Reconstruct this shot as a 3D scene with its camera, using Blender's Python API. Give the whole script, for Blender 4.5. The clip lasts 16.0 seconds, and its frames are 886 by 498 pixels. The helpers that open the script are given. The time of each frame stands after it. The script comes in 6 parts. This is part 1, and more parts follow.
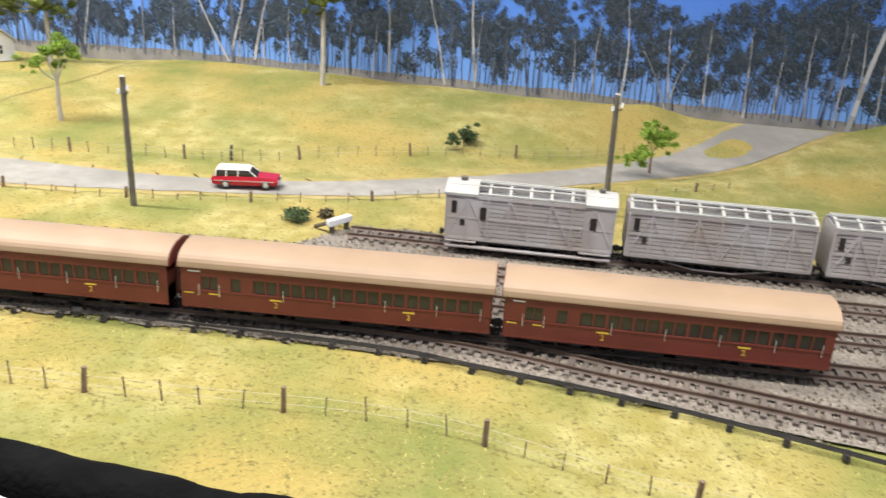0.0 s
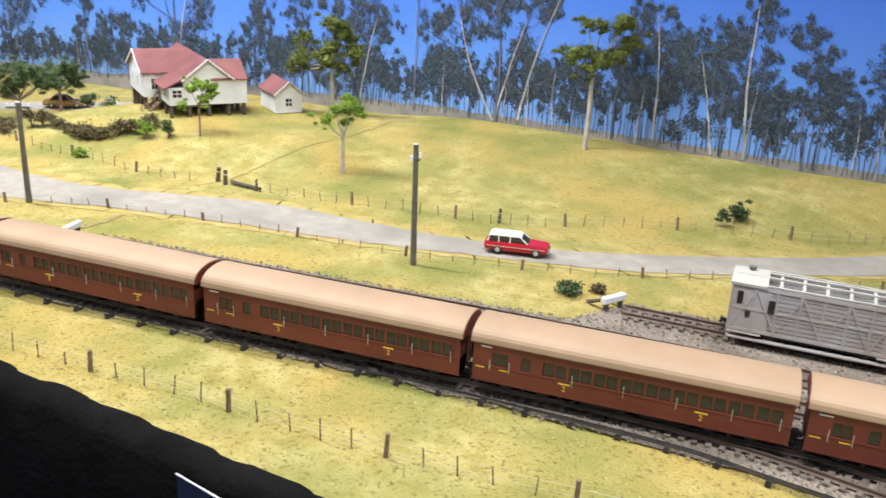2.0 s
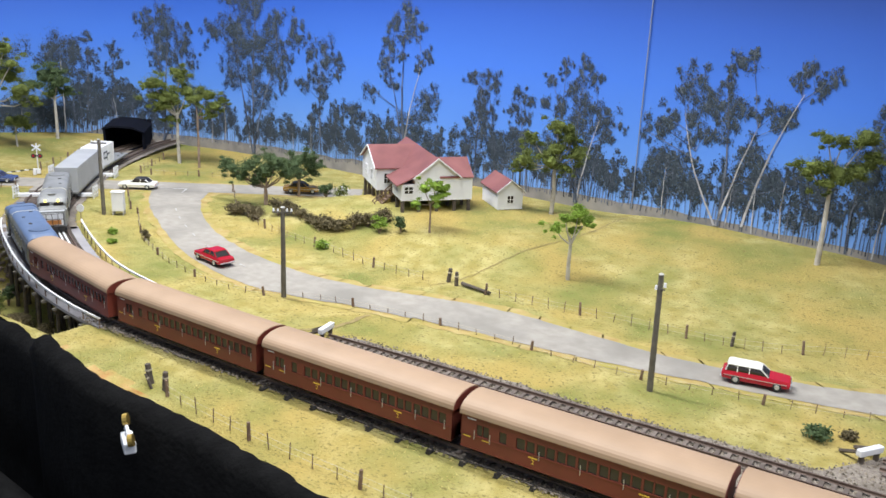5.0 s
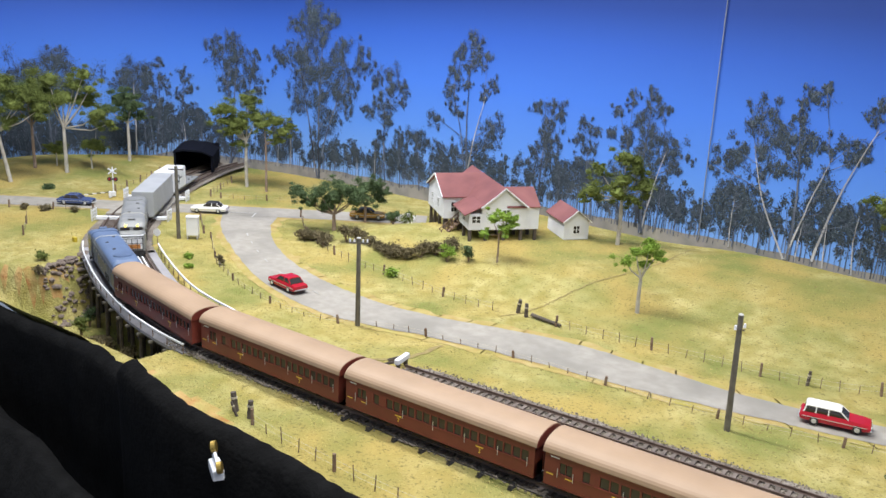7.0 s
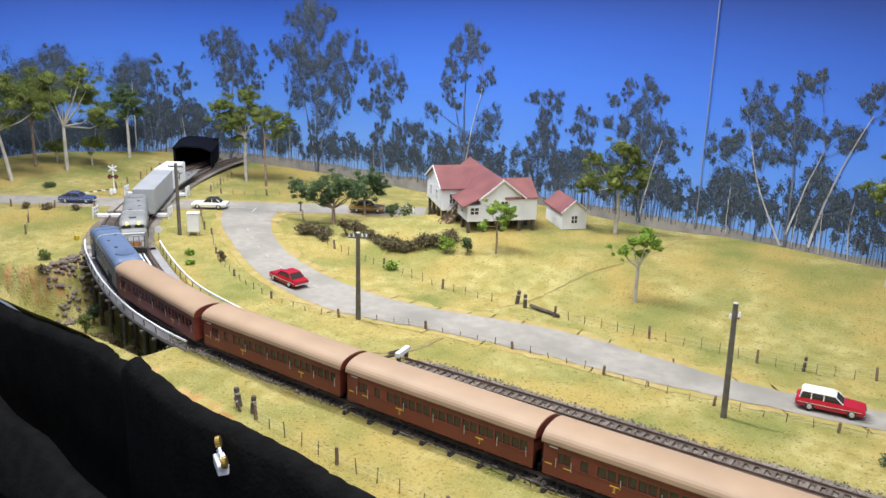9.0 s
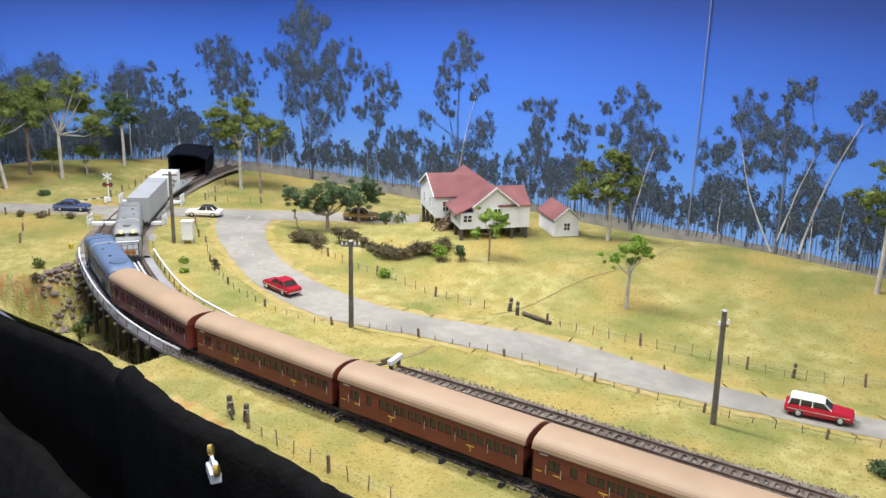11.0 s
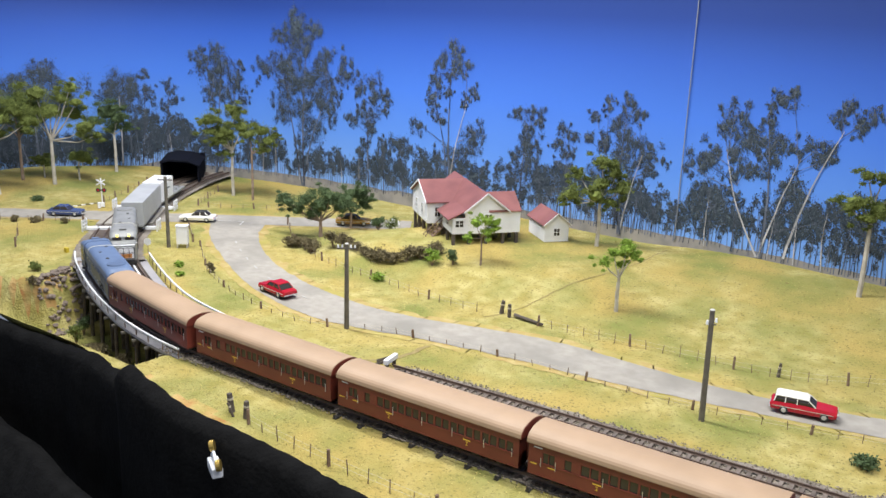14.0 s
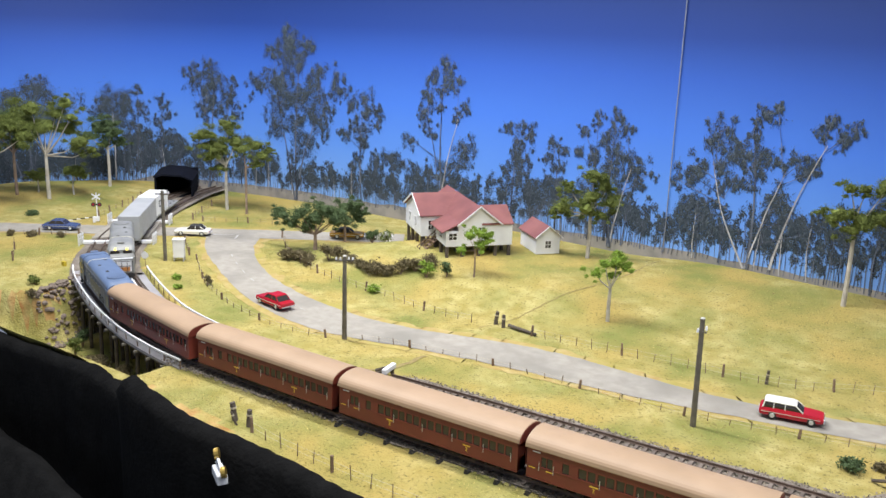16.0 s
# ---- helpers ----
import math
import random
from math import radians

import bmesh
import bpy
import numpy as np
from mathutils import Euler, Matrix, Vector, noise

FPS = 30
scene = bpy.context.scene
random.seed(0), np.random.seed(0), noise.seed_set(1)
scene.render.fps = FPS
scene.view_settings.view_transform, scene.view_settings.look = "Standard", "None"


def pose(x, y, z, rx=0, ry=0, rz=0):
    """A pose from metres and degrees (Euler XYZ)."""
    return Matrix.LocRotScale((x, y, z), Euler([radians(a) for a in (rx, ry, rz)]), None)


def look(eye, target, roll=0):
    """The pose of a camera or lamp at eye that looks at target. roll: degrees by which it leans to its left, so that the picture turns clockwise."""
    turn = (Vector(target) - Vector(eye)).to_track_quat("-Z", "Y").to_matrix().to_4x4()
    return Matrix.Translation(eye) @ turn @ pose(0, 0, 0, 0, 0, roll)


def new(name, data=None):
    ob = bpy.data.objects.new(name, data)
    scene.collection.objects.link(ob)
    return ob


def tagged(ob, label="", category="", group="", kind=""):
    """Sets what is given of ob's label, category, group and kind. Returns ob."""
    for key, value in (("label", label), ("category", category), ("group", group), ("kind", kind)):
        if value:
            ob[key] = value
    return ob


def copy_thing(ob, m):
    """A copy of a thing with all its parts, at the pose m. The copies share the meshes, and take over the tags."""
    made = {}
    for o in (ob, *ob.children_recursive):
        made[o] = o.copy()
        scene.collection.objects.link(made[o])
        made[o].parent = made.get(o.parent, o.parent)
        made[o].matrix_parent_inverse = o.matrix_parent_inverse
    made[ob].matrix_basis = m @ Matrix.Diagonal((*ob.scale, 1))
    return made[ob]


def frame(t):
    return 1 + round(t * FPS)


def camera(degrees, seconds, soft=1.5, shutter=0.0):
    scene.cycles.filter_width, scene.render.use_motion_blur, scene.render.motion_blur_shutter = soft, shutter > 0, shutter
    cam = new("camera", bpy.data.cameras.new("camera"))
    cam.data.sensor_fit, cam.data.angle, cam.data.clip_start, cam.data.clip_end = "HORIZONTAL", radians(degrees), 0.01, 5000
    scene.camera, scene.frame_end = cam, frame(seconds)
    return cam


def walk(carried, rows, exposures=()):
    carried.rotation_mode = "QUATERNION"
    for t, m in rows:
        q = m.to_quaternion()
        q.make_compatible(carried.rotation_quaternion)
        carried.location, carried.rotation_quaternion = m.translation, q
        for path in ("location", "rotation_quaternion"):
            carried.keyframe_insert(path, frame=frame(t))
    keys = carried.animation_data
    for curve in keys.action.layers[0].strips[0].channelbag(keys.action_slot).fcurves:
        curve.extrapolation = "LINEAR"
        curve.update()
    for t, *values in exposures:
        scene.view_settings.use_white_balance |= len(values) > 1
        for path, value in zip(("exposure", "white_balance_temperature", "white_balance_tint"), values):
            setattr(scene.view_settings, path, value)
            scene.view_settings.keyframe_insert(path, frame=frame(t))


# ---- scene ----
EXPO = ((0.0, 0.46, 6600, 11), (2.0, 0.34, 6500, 11), (3.5, 0.20, 6400, 11), (5.0, 0.10, 6250, 11), (9.0, 0.07, 6250, 11), (16.0, 0.12, 6400, 11))
PATH = [
    (0.0, look((0.2821, 0.0450, 0.2109), (0.1813, 0.9689, -0.1583), 3.40)),
    (0.5, look((0.2665, 0.0417, 0.2154), (0.1026, 0.9607, -0.1432), 3.68)),
    (1.0, look((0.2546, 0.0446, 0.2207), (0.0225, 0.9511, -0.1319), 2.91)),
    (1.5, look((0.2478, 0.0445, 0.2253), (-0.0345, 0.9396, -0.1196), 3.01)),
    (2.0, look((0.2376, 0.0401, 0.2306), (-0.0992, 0.9191, -0.1072), 2.90)),
    (2.5, look((0.2341, 0.0388, 0.2340), (-0.1405, 0.9046, -0.0977), 2.85)),
    (3.0, look((0.2209, 0.0338, 0.2486), (-0.1955, 0.8875, -0.0641), 2.98)),
    (3.5, look((0.2115, 0.0247, 0.2608), (-0.2408, 0.8632, -0.0432), 2.88)),
    (4.0, look((0.2065, 0.0206, 0.2682), (-0.2790, 0.8423, -0.0305), 2.13)),
    (4.5, look((0.2011, 0.0179, 0.2768), (-0.3057, 0.8283, -0.0173), 2.32)),
    (5.0, look((0.1912, 0.0128, 0.2809), (-0.3291, 0.8173, -0.0056), 2.40)),
    (7.5, look((0.1732, -0.0114, 0.2985), (-0.3977, 0.7645, 0.0302), 2.34)),
    (8.0, look((0.1744, -0.0134, 0.3000), (-0.3972, 0.7616, 0.0305), 2.13)),
    (8.5, look((0.1752, -0.0144, 0.3020), (-0.3922, 0.7606, 0.0238), 1.75)),
    (9.0, look((0.1797, -0.0116, 0.3026), (-0.3854, 0.7636, 0.0200), 1.45)),
    (11.5, look((0.1854, -0.0135, 0.3066), (-0.3777, 0.7655, 0.0309), 1.39)),
    (12.0, look((0.1857, -0.0156, 0.3052), (-0.3771, 0.7631, 0.0280), 1.45)),
    (12.5, look((0.1865, -0.0197, 0.3051), (-0.3735, 0.7613, 0.0284), 1.58)),
    (13.0, look((0.1861, -0.0241, 0.3033), (-0.3727, 0.7578, 0.0270), 1.61)),
    (13.5, look((0.1868, -0.0280, 0.3031), (-0.3694, 0.7572, 0.0310), 1.79)),
    (14.0, look((0.1895, -0.0328, 0.3033), (-0.3621, 0.7585, 0.0394), 1.77)),
    (14.5, look((0.1908, -0.0409, 0.3044), (-0.3559, 0.7572, 0.0508), 1.99)),
    (15.0, look((0.1920, -0.0475, 0.3062), (-0.3554, 0.7512, 0.0564), 1.86)),
    (15.5, look((0.1914, -0.0515, 0.3057), (-0.3563, 0.7479, 0.0588), 1.77)),
    (16.0, look((0.1923, -0.0538, 0.3055), (-0.3489, 0.7498, 0.0580), 1.82)),
]
cam = camera(53.69, 16.0, 1.5, 0.4)
walk(cam, PATH, EXPO)

# ---- world and lights ----
world = bpy.data.worlds.new("exhibition_hall")
scene.world = world
world.use_nodes = True
wbg = world.node_tree.nodes["Background"]
wbg.inputs[0].default_value = (0.55, 0.62, 0.75, 1)
wbg.inputs[1].default_value = 0.42


def area_light(name, eye, target, sx, sy, power, color):
    data = bpy.data.lights.new(name, "AREA")
    data.shape, data.size, data.size_y, data.energy, data.color = "RECTANGLE", sx, sy, power, color
    ob = new(name, data)
    ob.matrix_basis = look(eye, target)
    return ob


# the strip lights behind the pelmet over the layout
area_light("pelmet_light", (0.44, 0.22, 0.95), (0.41, 0.46, 0.0), 1.3, 0.10, 15.0, (1.0, 0.985, 0.96))
area_light("pelmet_light", (-0.58, 0.58, 0.90), (-0.60, 1.02, 0.26), 0.85, 0.10, 16.5, (1.0, 0.99, 0.97))

BLOCKER_EDGE = 0.842  # lower edge of the unseen board added to shade the upper backdrop
K = 0.001  # all lengths below are in millimetres


# ---- materials ----
def mat(name, base, rough=0.7, metal=0.0, var=None, scale=200.0, detail=4.0, bump=0.0, bscale=600.0, spec=0.5, mix2=None, scale2=40.0, island=0.0, rand=0.0, patch=None, pscale=8.0, speck=None):
    """base colour, mottled towards var at a fine scale and mix2 at a coarse one"""
    m = bpy.data.materials.new(name)
    m.use_nodes = True
    nt = m.node_tree
    bs = nt.nodes["Principled BSDF"]
    bs.inputs["Roughness"].default_value = rough
    bs.inputs["Metallic"].default_value = metal
    bs.inputs["Specular IOR Level"].default_value = spec
    bs.inputs["Base Color"].default_value = (*base, 1)
    geo = nt.nodes.new("ShaderNodeNewGeometry")
    col = None

    def noise_fac(sc, det, lo, hi):
        n = nt.nodes.new("ShaderNodeTexNoise")
        n.inputs["Scale"].default_value, n.inputs["Detail"].default_value = sc, det
        nt.links.new(geo.outputs["Position"], n.inputs["Vector"])
        r = nt.nodes.new("ShaderNodeMapRange")
        r.inputs["From Min"].default_value, r.inputs["From Max"].default_value = lo, hi
        nt.links.new(n.outputs["Fac"], r.inputs["Value"])
        return r.outputs["Result"]

    def mixer(a, b, fac):
        x = nt.nodes.new("ShaderNodeMix")
        x.data_type = "RGBA"
        if isinstance(a, tuple):
            x.inputs[6].default_value = (*a, 1)
        else:
            nt.links.new(a, x.inputs[6])
        x.inputs[7].default_value = (*b, 1)
        nt.links.new(fac, x.inputs[0])
        return x.outputs[2]

    if var:
        col = mixer(base, var, noise_fac(scale, detail, 0.35, 0.65))
    if patch:
        col = mixer(col if col else base, patch, noise_fac(pscale, 2, 0.45, 0.6))
    if mix2:
        col = mixer(col if col else base, mix2, noise_fac(scale2, 3, 0.42, 0.68))
    if speck:
        col = mixer(col if col else base, speck, noise_fac(420, 4, 0.56, 0.70))
    if island or rand:
        src = geo.outputs["Random Per Island"]
        if rand:
            src = nt.nodes.new("ShaderNodeObjectInfo").outputs["Random"]
        hv = nt.nodes.new("ShaderNodeHueSaturation")
        mr = nt.nodes.new("ShaderNodeMapRange")
        amp = island or rand
        mr.inputs["To Min"].default_value, mr.inputs["To Max"].default_value = 1 - amp, 1 + amp
        nt.links.new(src, mr.inputs["Value"])
        nt.links.new(mr.outputs["Result"], hv.inputs["Value"])
        if col:
            nt.links.new(col, hv.inputs["Color"])
        else:
            hv.inputs["Color"].default_value = (*base, 1)
        col = hv.outputs["Color"]
    if col:
        nt.links.new(col, bs.inputs["Base Color"])
    if bump:
        n = nt.nodes.new("ShaderNodeTexNoise")
        n.inputs["Scale"].default_value, n.inputs["Detail"].default_value = bscale, 5
        nt.links.new(geo.outputs["Position"], n.inputs["Vector"])
        b = nt.nodes.new("ShaderNodeBump")
        b.inputs["Strength"].default_value, b.inputs["Distance"].default_value = bump, 0.002
        nt.links.new(n.outputs["Fac"], b.inputs["Height"])
        nt.links.new(b.outputs["Normal"], bs.inputs["Normal"])
    return m


GRASS = mat("static_grass", (0.36, 0.30, 0.09), 0.95, var=(0.51, 0.44, 0.18), scale=60, detail=12, mix2=(0.23, 0.245, 0.07), scale2=13, bump=1.0, bscale=600, spec=0.1, patch=(0.44, 0.335, 0.105), pscale=7.0, speck=(0.20, 0.17, 0.06))
TUFT = mat("grass_fibre", (0.47, 0.39, 0.14), 0.95, island=0.3, spec=0.1, mix2=(0.28, 0.28, 0.085), scale2=11)
EARTH = mat("orange_earth", (0.38, 0.17, 0.06), 0.95, var=(0.50, 0.36, 0.15), scale=60, mix2=(0.33, 0.29, 0.09), scale2=45, bump=0.6, bscale=300, spec=0.1)
ROAD = mat("worn_asphalt", (0.31, 0.285, 0.245), 0.9, var=(0.37, 0.345, 0.30), scale=90, detail=8, mix2=(0.25, 0.235, 0.205), scale2=14, bump=0.15, bscale=1500, spec=0.2)
VERGE = mat("sandy_verge", (0.39, 0.28, 0.105), 0.95, var=(0.46, 0.37, 0.16), scale=90, mix2=(0.36, 0.31, 0.09), scale2=30, bump=0.5, bscale=700, spec=0.1)
BALLAST = mat("ballast", (0.21, 0.18, 0.15), 0.95, var=(0.34, 0.30, 0.25), scale=420, detail=2, mix2=(0.16, 0.135, 0.11), scale2=25, bump=1.0, bscale=500, spec=0.2)
STONE = mat("ballast_stone", (0.235, 0.20, 0.155), 0.9, island=0.6, spec=0.2)
ROCK = mat("dark_rock", (0.14, 0.11, 0.09), 0.9, island=0.35, bump=0.4, bscale=300)
RAIL = mat("rusty_rail", (0.13, 0.09, 0.07), 0.5, metal=0.4, var=(0.19, 0.14, 0.11), scale=80)
SLEEPER = mat("timber_sleeper", (0.115, 0.09, 0.075), 0.9, var=(0.17, 0.14, 0.12), scale=150, rand=0.25)
WHITE = mat("white_paint", (0.80, 0.81, 0.83), 0.6, var=(0.73, 0.74, 0.76), scale=60)
CREAM = mat("cream_paint", (0.72, 0.69, 0.58), 0.6, var=(0.65, 0.61, 0.50), scale=60)
LOGO = mat("dark_livery_mark", (0.10, 0.12, 0.14), 0.6)
DECK = mat("grey_deck", (0.27, 0.26, 0.27), 0.85, var=(0.33, 0.32, 0.33), scale=60, bump=0.1)
DARKWOOD = mat("dark_timber", (0.07, 0.055, 0.045), 0.9, var=(0.12, 0.10, 0.08), scale=150)
POLE = mat("grey_brown_pole", (0.10, 0.09, 0.07), 0.85, var=(0.15, 0.135, 0.105), scale=120)
POST = mat("weathered_post", (0.16, 0.10, 0.065), 0.9, var=(0.24, 0.17, 0.12), scale=200)
WIRE = mat("fence_wire", (0.42, 0.38, 0.28), 0.6)
BLACKCLOTH = mat("black_cloth", (0.0045, 0.0045, 0.0045), 0.95, var=(0.008, 0.008, 0.008), scale=60, bump=0.6, bscale=250, spec=0.1)
BLACKHOLE = mat("black_lining", (0.006, 0.007, 0.012), 0.9, spec=0.1)
MAROON = mat("maroon_paint", (0.165, 0.034, 0.023), 0.45, var=(0.135, 0.028, 0.019), scale=60)
TANROOF = mat("tan_roof", (0.40, 0.275, 0.175), 0.55, var=(0.35, 0.24, 0.15), scale=30)
GLASS = mat("dark_glass", (0.035, 0.03, 0.028), 0.15)
GOLD = mat("yellow_lettering", (0.75, 0.50, 0.06), 0.5)
UNDER = mat("black_underframe", (0.022, 0.021, 0.021), 0.7, var=(0.045, 0.04, 0.036), scale=150)
BLUE = mat("faded_blue_paint", (0.115, 0.16, 0.245), 0.45, var=(0.09, 0.13, 0.20), scale=70, mix2=(0.15, 0.175, 0.23), scale2=25)
BLUEROOF = mat("blue_roof_paint", (0.13, 0.185, 0.30), 0.38, var=(0.11, 0.155, 0.25), scale=70)
KHAKI = mat("faded_yellow_band", (0.255, 0.235, 0.13), 0.5, var=(0.20, 0.19, 0.12), scale=70)
SILVER = mat("weathered_silver", (0.45, 0.43, 0.43), 0.6, var=(0.37, 0.345, 0.335), scale=45, mix2=(0.38, 0.325, 0.29), scale2=30, rand=0.12)
LIGHTROOF = mat("pale_roof", (0.50, 0.49, 0.45), 0.6, var=(0.43, 0.42, 0.38), scale=60)
RED = mat("red_car_paint", (0.40, 0.012, 0.024), 0.25)
CREAMROOF = mat("white_car_paint", (0.78, 0.77, 0.72), 0.25)
NAVY = mat("navy_car_paint", (0.06, 0.085, 0.19), 0.25)
OCHRE = mat("gold_car_paint", (0.33, 0.19, 0.035), 0.25)
BLACKVINYL = mat("black_vinyl", (0.02, 0.02, 0.02), 0.6)
CHROME = mat("chrome", (0.62, 0.63, 0.65), 0.38, metal=0.6)
TYRE = mat("tyre_rubber", (0.02, 0.02, 0.02), 0.8)
REDROOF = mat("red_iron_roof", (0.205, 0.075, 0.07), 0.6, var=(0.17, 0.062, 0.058), scale=60, mix2=(0.255, 0.10, 0.09), scale2=22)
BARK = mat("pale_gum_bark", (0.50, 0.47, 0.41), 0.8, var=(0.36, 0.33, 0.28), scale=120)
BROWNBARK = mat("brown_bark", (0.20, 0.14, 0.10), 0.9, var=(0.28, 0.21, 0.16), scale=120)
LEAFL = mat("light_green_foliage", (0.22, 0.33, 0.05), 0.8, island=0.35, spec=0.2)
LEAFM = mat("olive_foliage", (0.135, 0.165, 0.045), 0.9, island=0.5, spec=0.15)
LEAFD = mat("dark_green_foliage", (0.085, 0.125, 0.055), 0.8, island=0.4, spec=0.2)
SCRUB = mat("dry_scrub", (0.15, 0.125, 0.07), 0.9, island=0.4, spec=0.1)
GREYBODY = mat("grey_locomotive_paint", (0.26, 0.265, 0.26), 0.5, var=(0.20, 0.205, 0.20), scale=60)
GREYTARP = mat("grey_container", (0.40, 0.41, 0.42), 0.55, var=(0.35, 0.36, 0.37), scale=40)
ORANGE = mat("orange_paint", (0.55, 0.23, 0.06), 0.5)
HEADLAMP = mat("lit_lamp", (0.9, 0.75, 0.2), 0.4)
HEADLAMP.node_tree.nodes["Principled BSDF"].inputs["Emission Color"].default_value = (1.0, 0.78, 0.15, 1)
HEADLAMP.node_tree.nodes["Principled BSDF"].inputs["Emission Strength"].default_value = 1.5
NAVYCARD = mat("navy_card", (0.02, 0.028, 0.075), 0.5)
BRASS = mat("brass", (0.55, 0.38, 0.10), 0.35, metal=0.8)

# the printed sky: pale towards the horizon, deeper blue above, light falloff painted into the top
SKY = mat("printed_sky_shaded_top", (0.10, 0.25, 0.75), 0.55, spec=0.3)
_nt = SKY.node_tree
_geo, _sep = _nt.nodes.new("ShaderNodeNewGeometry"), _nt.nodes.new("ShaderNodeSeparateXYZ")
_ramp = _nt.nodes.new("ShaderNodeValToRGB")
_mr = _nt.nodes.new("ShaderNodeMapRange")
_mr.inputs["From Min"].default_value, _mr.inputs["From Max"].default_value = 0.0, 0.5
_nt.links.new(_geo.outputs["Position"], _sep.inputs[0])
_nt.links.new(_sep.outputs["Z"], _mr.inputs["Value"])
_nt.links.new(_mr.outputs["Result"], _ramp.inputs[0])
_ramp.color_ramp.elements[0].position, _ramp.color_ramp.elements[0].color = 0.0, (0.20, 0.38, 0.76, 1)
_ramp.color_ramp.elements[1].position, _ramp.color_ramp.elements[1].color = 1.0, (0.008, 0.02, 0.10, 1)
for _pos, _c in ((0.2, (0.10, 0.25, 0.70, 1)), (0.36, (0.058, 0.17, 0.62, 1)), (0.5, (0.032, 0.098, 0.43, 1)), (0.6, (0.017, 0.048, 0.23, 1)), (0.7, (0.012, 0.032, 0.15, 1))):
    _ramp.color_ramp.elements.new(_pos).color = _c
_nt.links.new(_ramp.outputs[0], _nt.nodes["Principled BSDF"].inputs["Base Color"])
PRINTLEAF = mat("printed_leaves", (0.046, 0.064, 0.088), 0.6, island=0.55, spec=0.2)
PRINTLEAF2 = mat("printed_sunlit_leaves", (0.11, 0.14, 0.165), 0.6, island=0.35, spec=0.2)
PRINTTRUNK = mat("printed_trunks", (0.085, 0.10, 0.135), 0.6, island=0.75, spec=0.2)
PALEBARK = mat("printed_pale_bark", (0.34, 0.34, 0.35), 0.6, island=0.4, spec=0.2)
PRINTGROUND = mat("printed_ground", (0.25, 0.235, 0.23), 0.7, var=(0.18, 0.175, 0.17), scale=60, mix2=(0.31, 0.285, 0.255), scale2=25)


# ---- mesh helpers (millimetres) ----
def thing(name, x, y, z=0.0, rz=0.0, label="", category="", group="", kind=""):
    ob = new(name)
    ob.empty_display_size = 0.01
    ob.matrix_basis = pose(x * K, y * K, z * K, 0, 0, rz)
    return tagged(ob, label, category, group, kind)


def mesh_of(name, bm, material, smooth=False):
    for v in bm.verts:
        v.co *= K
    me = bpy.data.meshes.new(name)
    bm.to_mesh(me)
    bm.free()
    for one in material if isinstance(material, (list, tuple)) else [material]:
        me.materials.append(one)
    if smooth:
        for p in me.polygons:
            p.use_smooth = True
    return me


def part(name, bm, material, parent=None, label="", smooth=False, kind="", category="", group=""):
    ob = new(name, mesh_of(name, bm, material, smooth))
    if parent:
        ob.parent = parent
    return tagged(ob, label, category, group, kind)


def bx(bm, x0, x1, y0, y1, z0, z1, bevel=0.0):
    vs = [bm.verts.new((x, y, z)) for z in (z0, z1) for y in (y0, y1) for x in (x0, x1)]
    fs = [bm.faces.new([vs[i] for i in q]) for q in ((0, 2, 3, 1), (4, 5, 7, 6), (0, 1, 5, 4), (2, 6, 7, 3), (0, 4, 6, 2), (1, 3, 7, 5))]
    if bevel:
        bmesh.ops.bevel(bm, geom=list({e for f in fs for e in f.edges}), offset=bevel, segments=2, affect="EDGES", profile=0.5)
    return bm


def box(x0, x1, y0, y1, z0, z1, bevel=0.0):
    return bx(bmesh.new(), x0, x1, y0, y1, z0, z1, bevel)


def rod(bm, a, b, r0, r1=None, n=6, caps=True):
    a, b = Vector(a), Vector(b)
    r1 = r0 if r1 is None else r1
    d = (b - a).normalized()
    u = d.orthogonal().normalized()
    w = d.cross(u)
    ring = [[bm.verts.new(p + (u * math.cos(i * math.tau / n) + w * math.sin(i * math.tau / n)) * r) for i in range(n)] for p, r in ((a, r0), (b, r1))]
    for i in range(n):
        bm.faces.new((ring[0][i], ring[0][(i + 1) % n], ring[1][(i + 1) % n], ring[1][i]))
    if caps:
        bm.faces.new(ring[0][::-1])
        bm.faces.new(ring[1])
    return bm


def loft(bm, sections, closed=True, caps=True):
    """joins rings of points, one after the other"""
    rings = [[bm.verts.new(p) for p in s] for s in sections]
    for a, b in zip(rings, rings[1:]):
        n = len(a)
        for i in range(n if closed else n - 1):
            j = (i + 1) % n
            bm.faces.new((a[i], a[j], b[j], b[i]))
    if caps and closed:
        bm.faces.new(rings[0][::-1])
        bm.faces.new(rings[-1])
    bmesh.ops.recalc_face_normals(bm, faces=bm.faces[:])
    return bm


def smooth01(a, b, v):
    t = min(1.0, max(0.0, (v - a) / (b - a)))
    return t * t * (3 - 2 * t)


def lerp_on(pts, x):
    """y at x on a polyline sorted by x"""
    if x <= pts[0][0]:
        return pts[0][1]
    for (x0, y0), (x1, y1) in zip(pts, pts[1:]):
        if x <= x1:
            return y0 + (y1 - y0) * (x - x0) / (x1 - x0)
    return pts[-1][1]


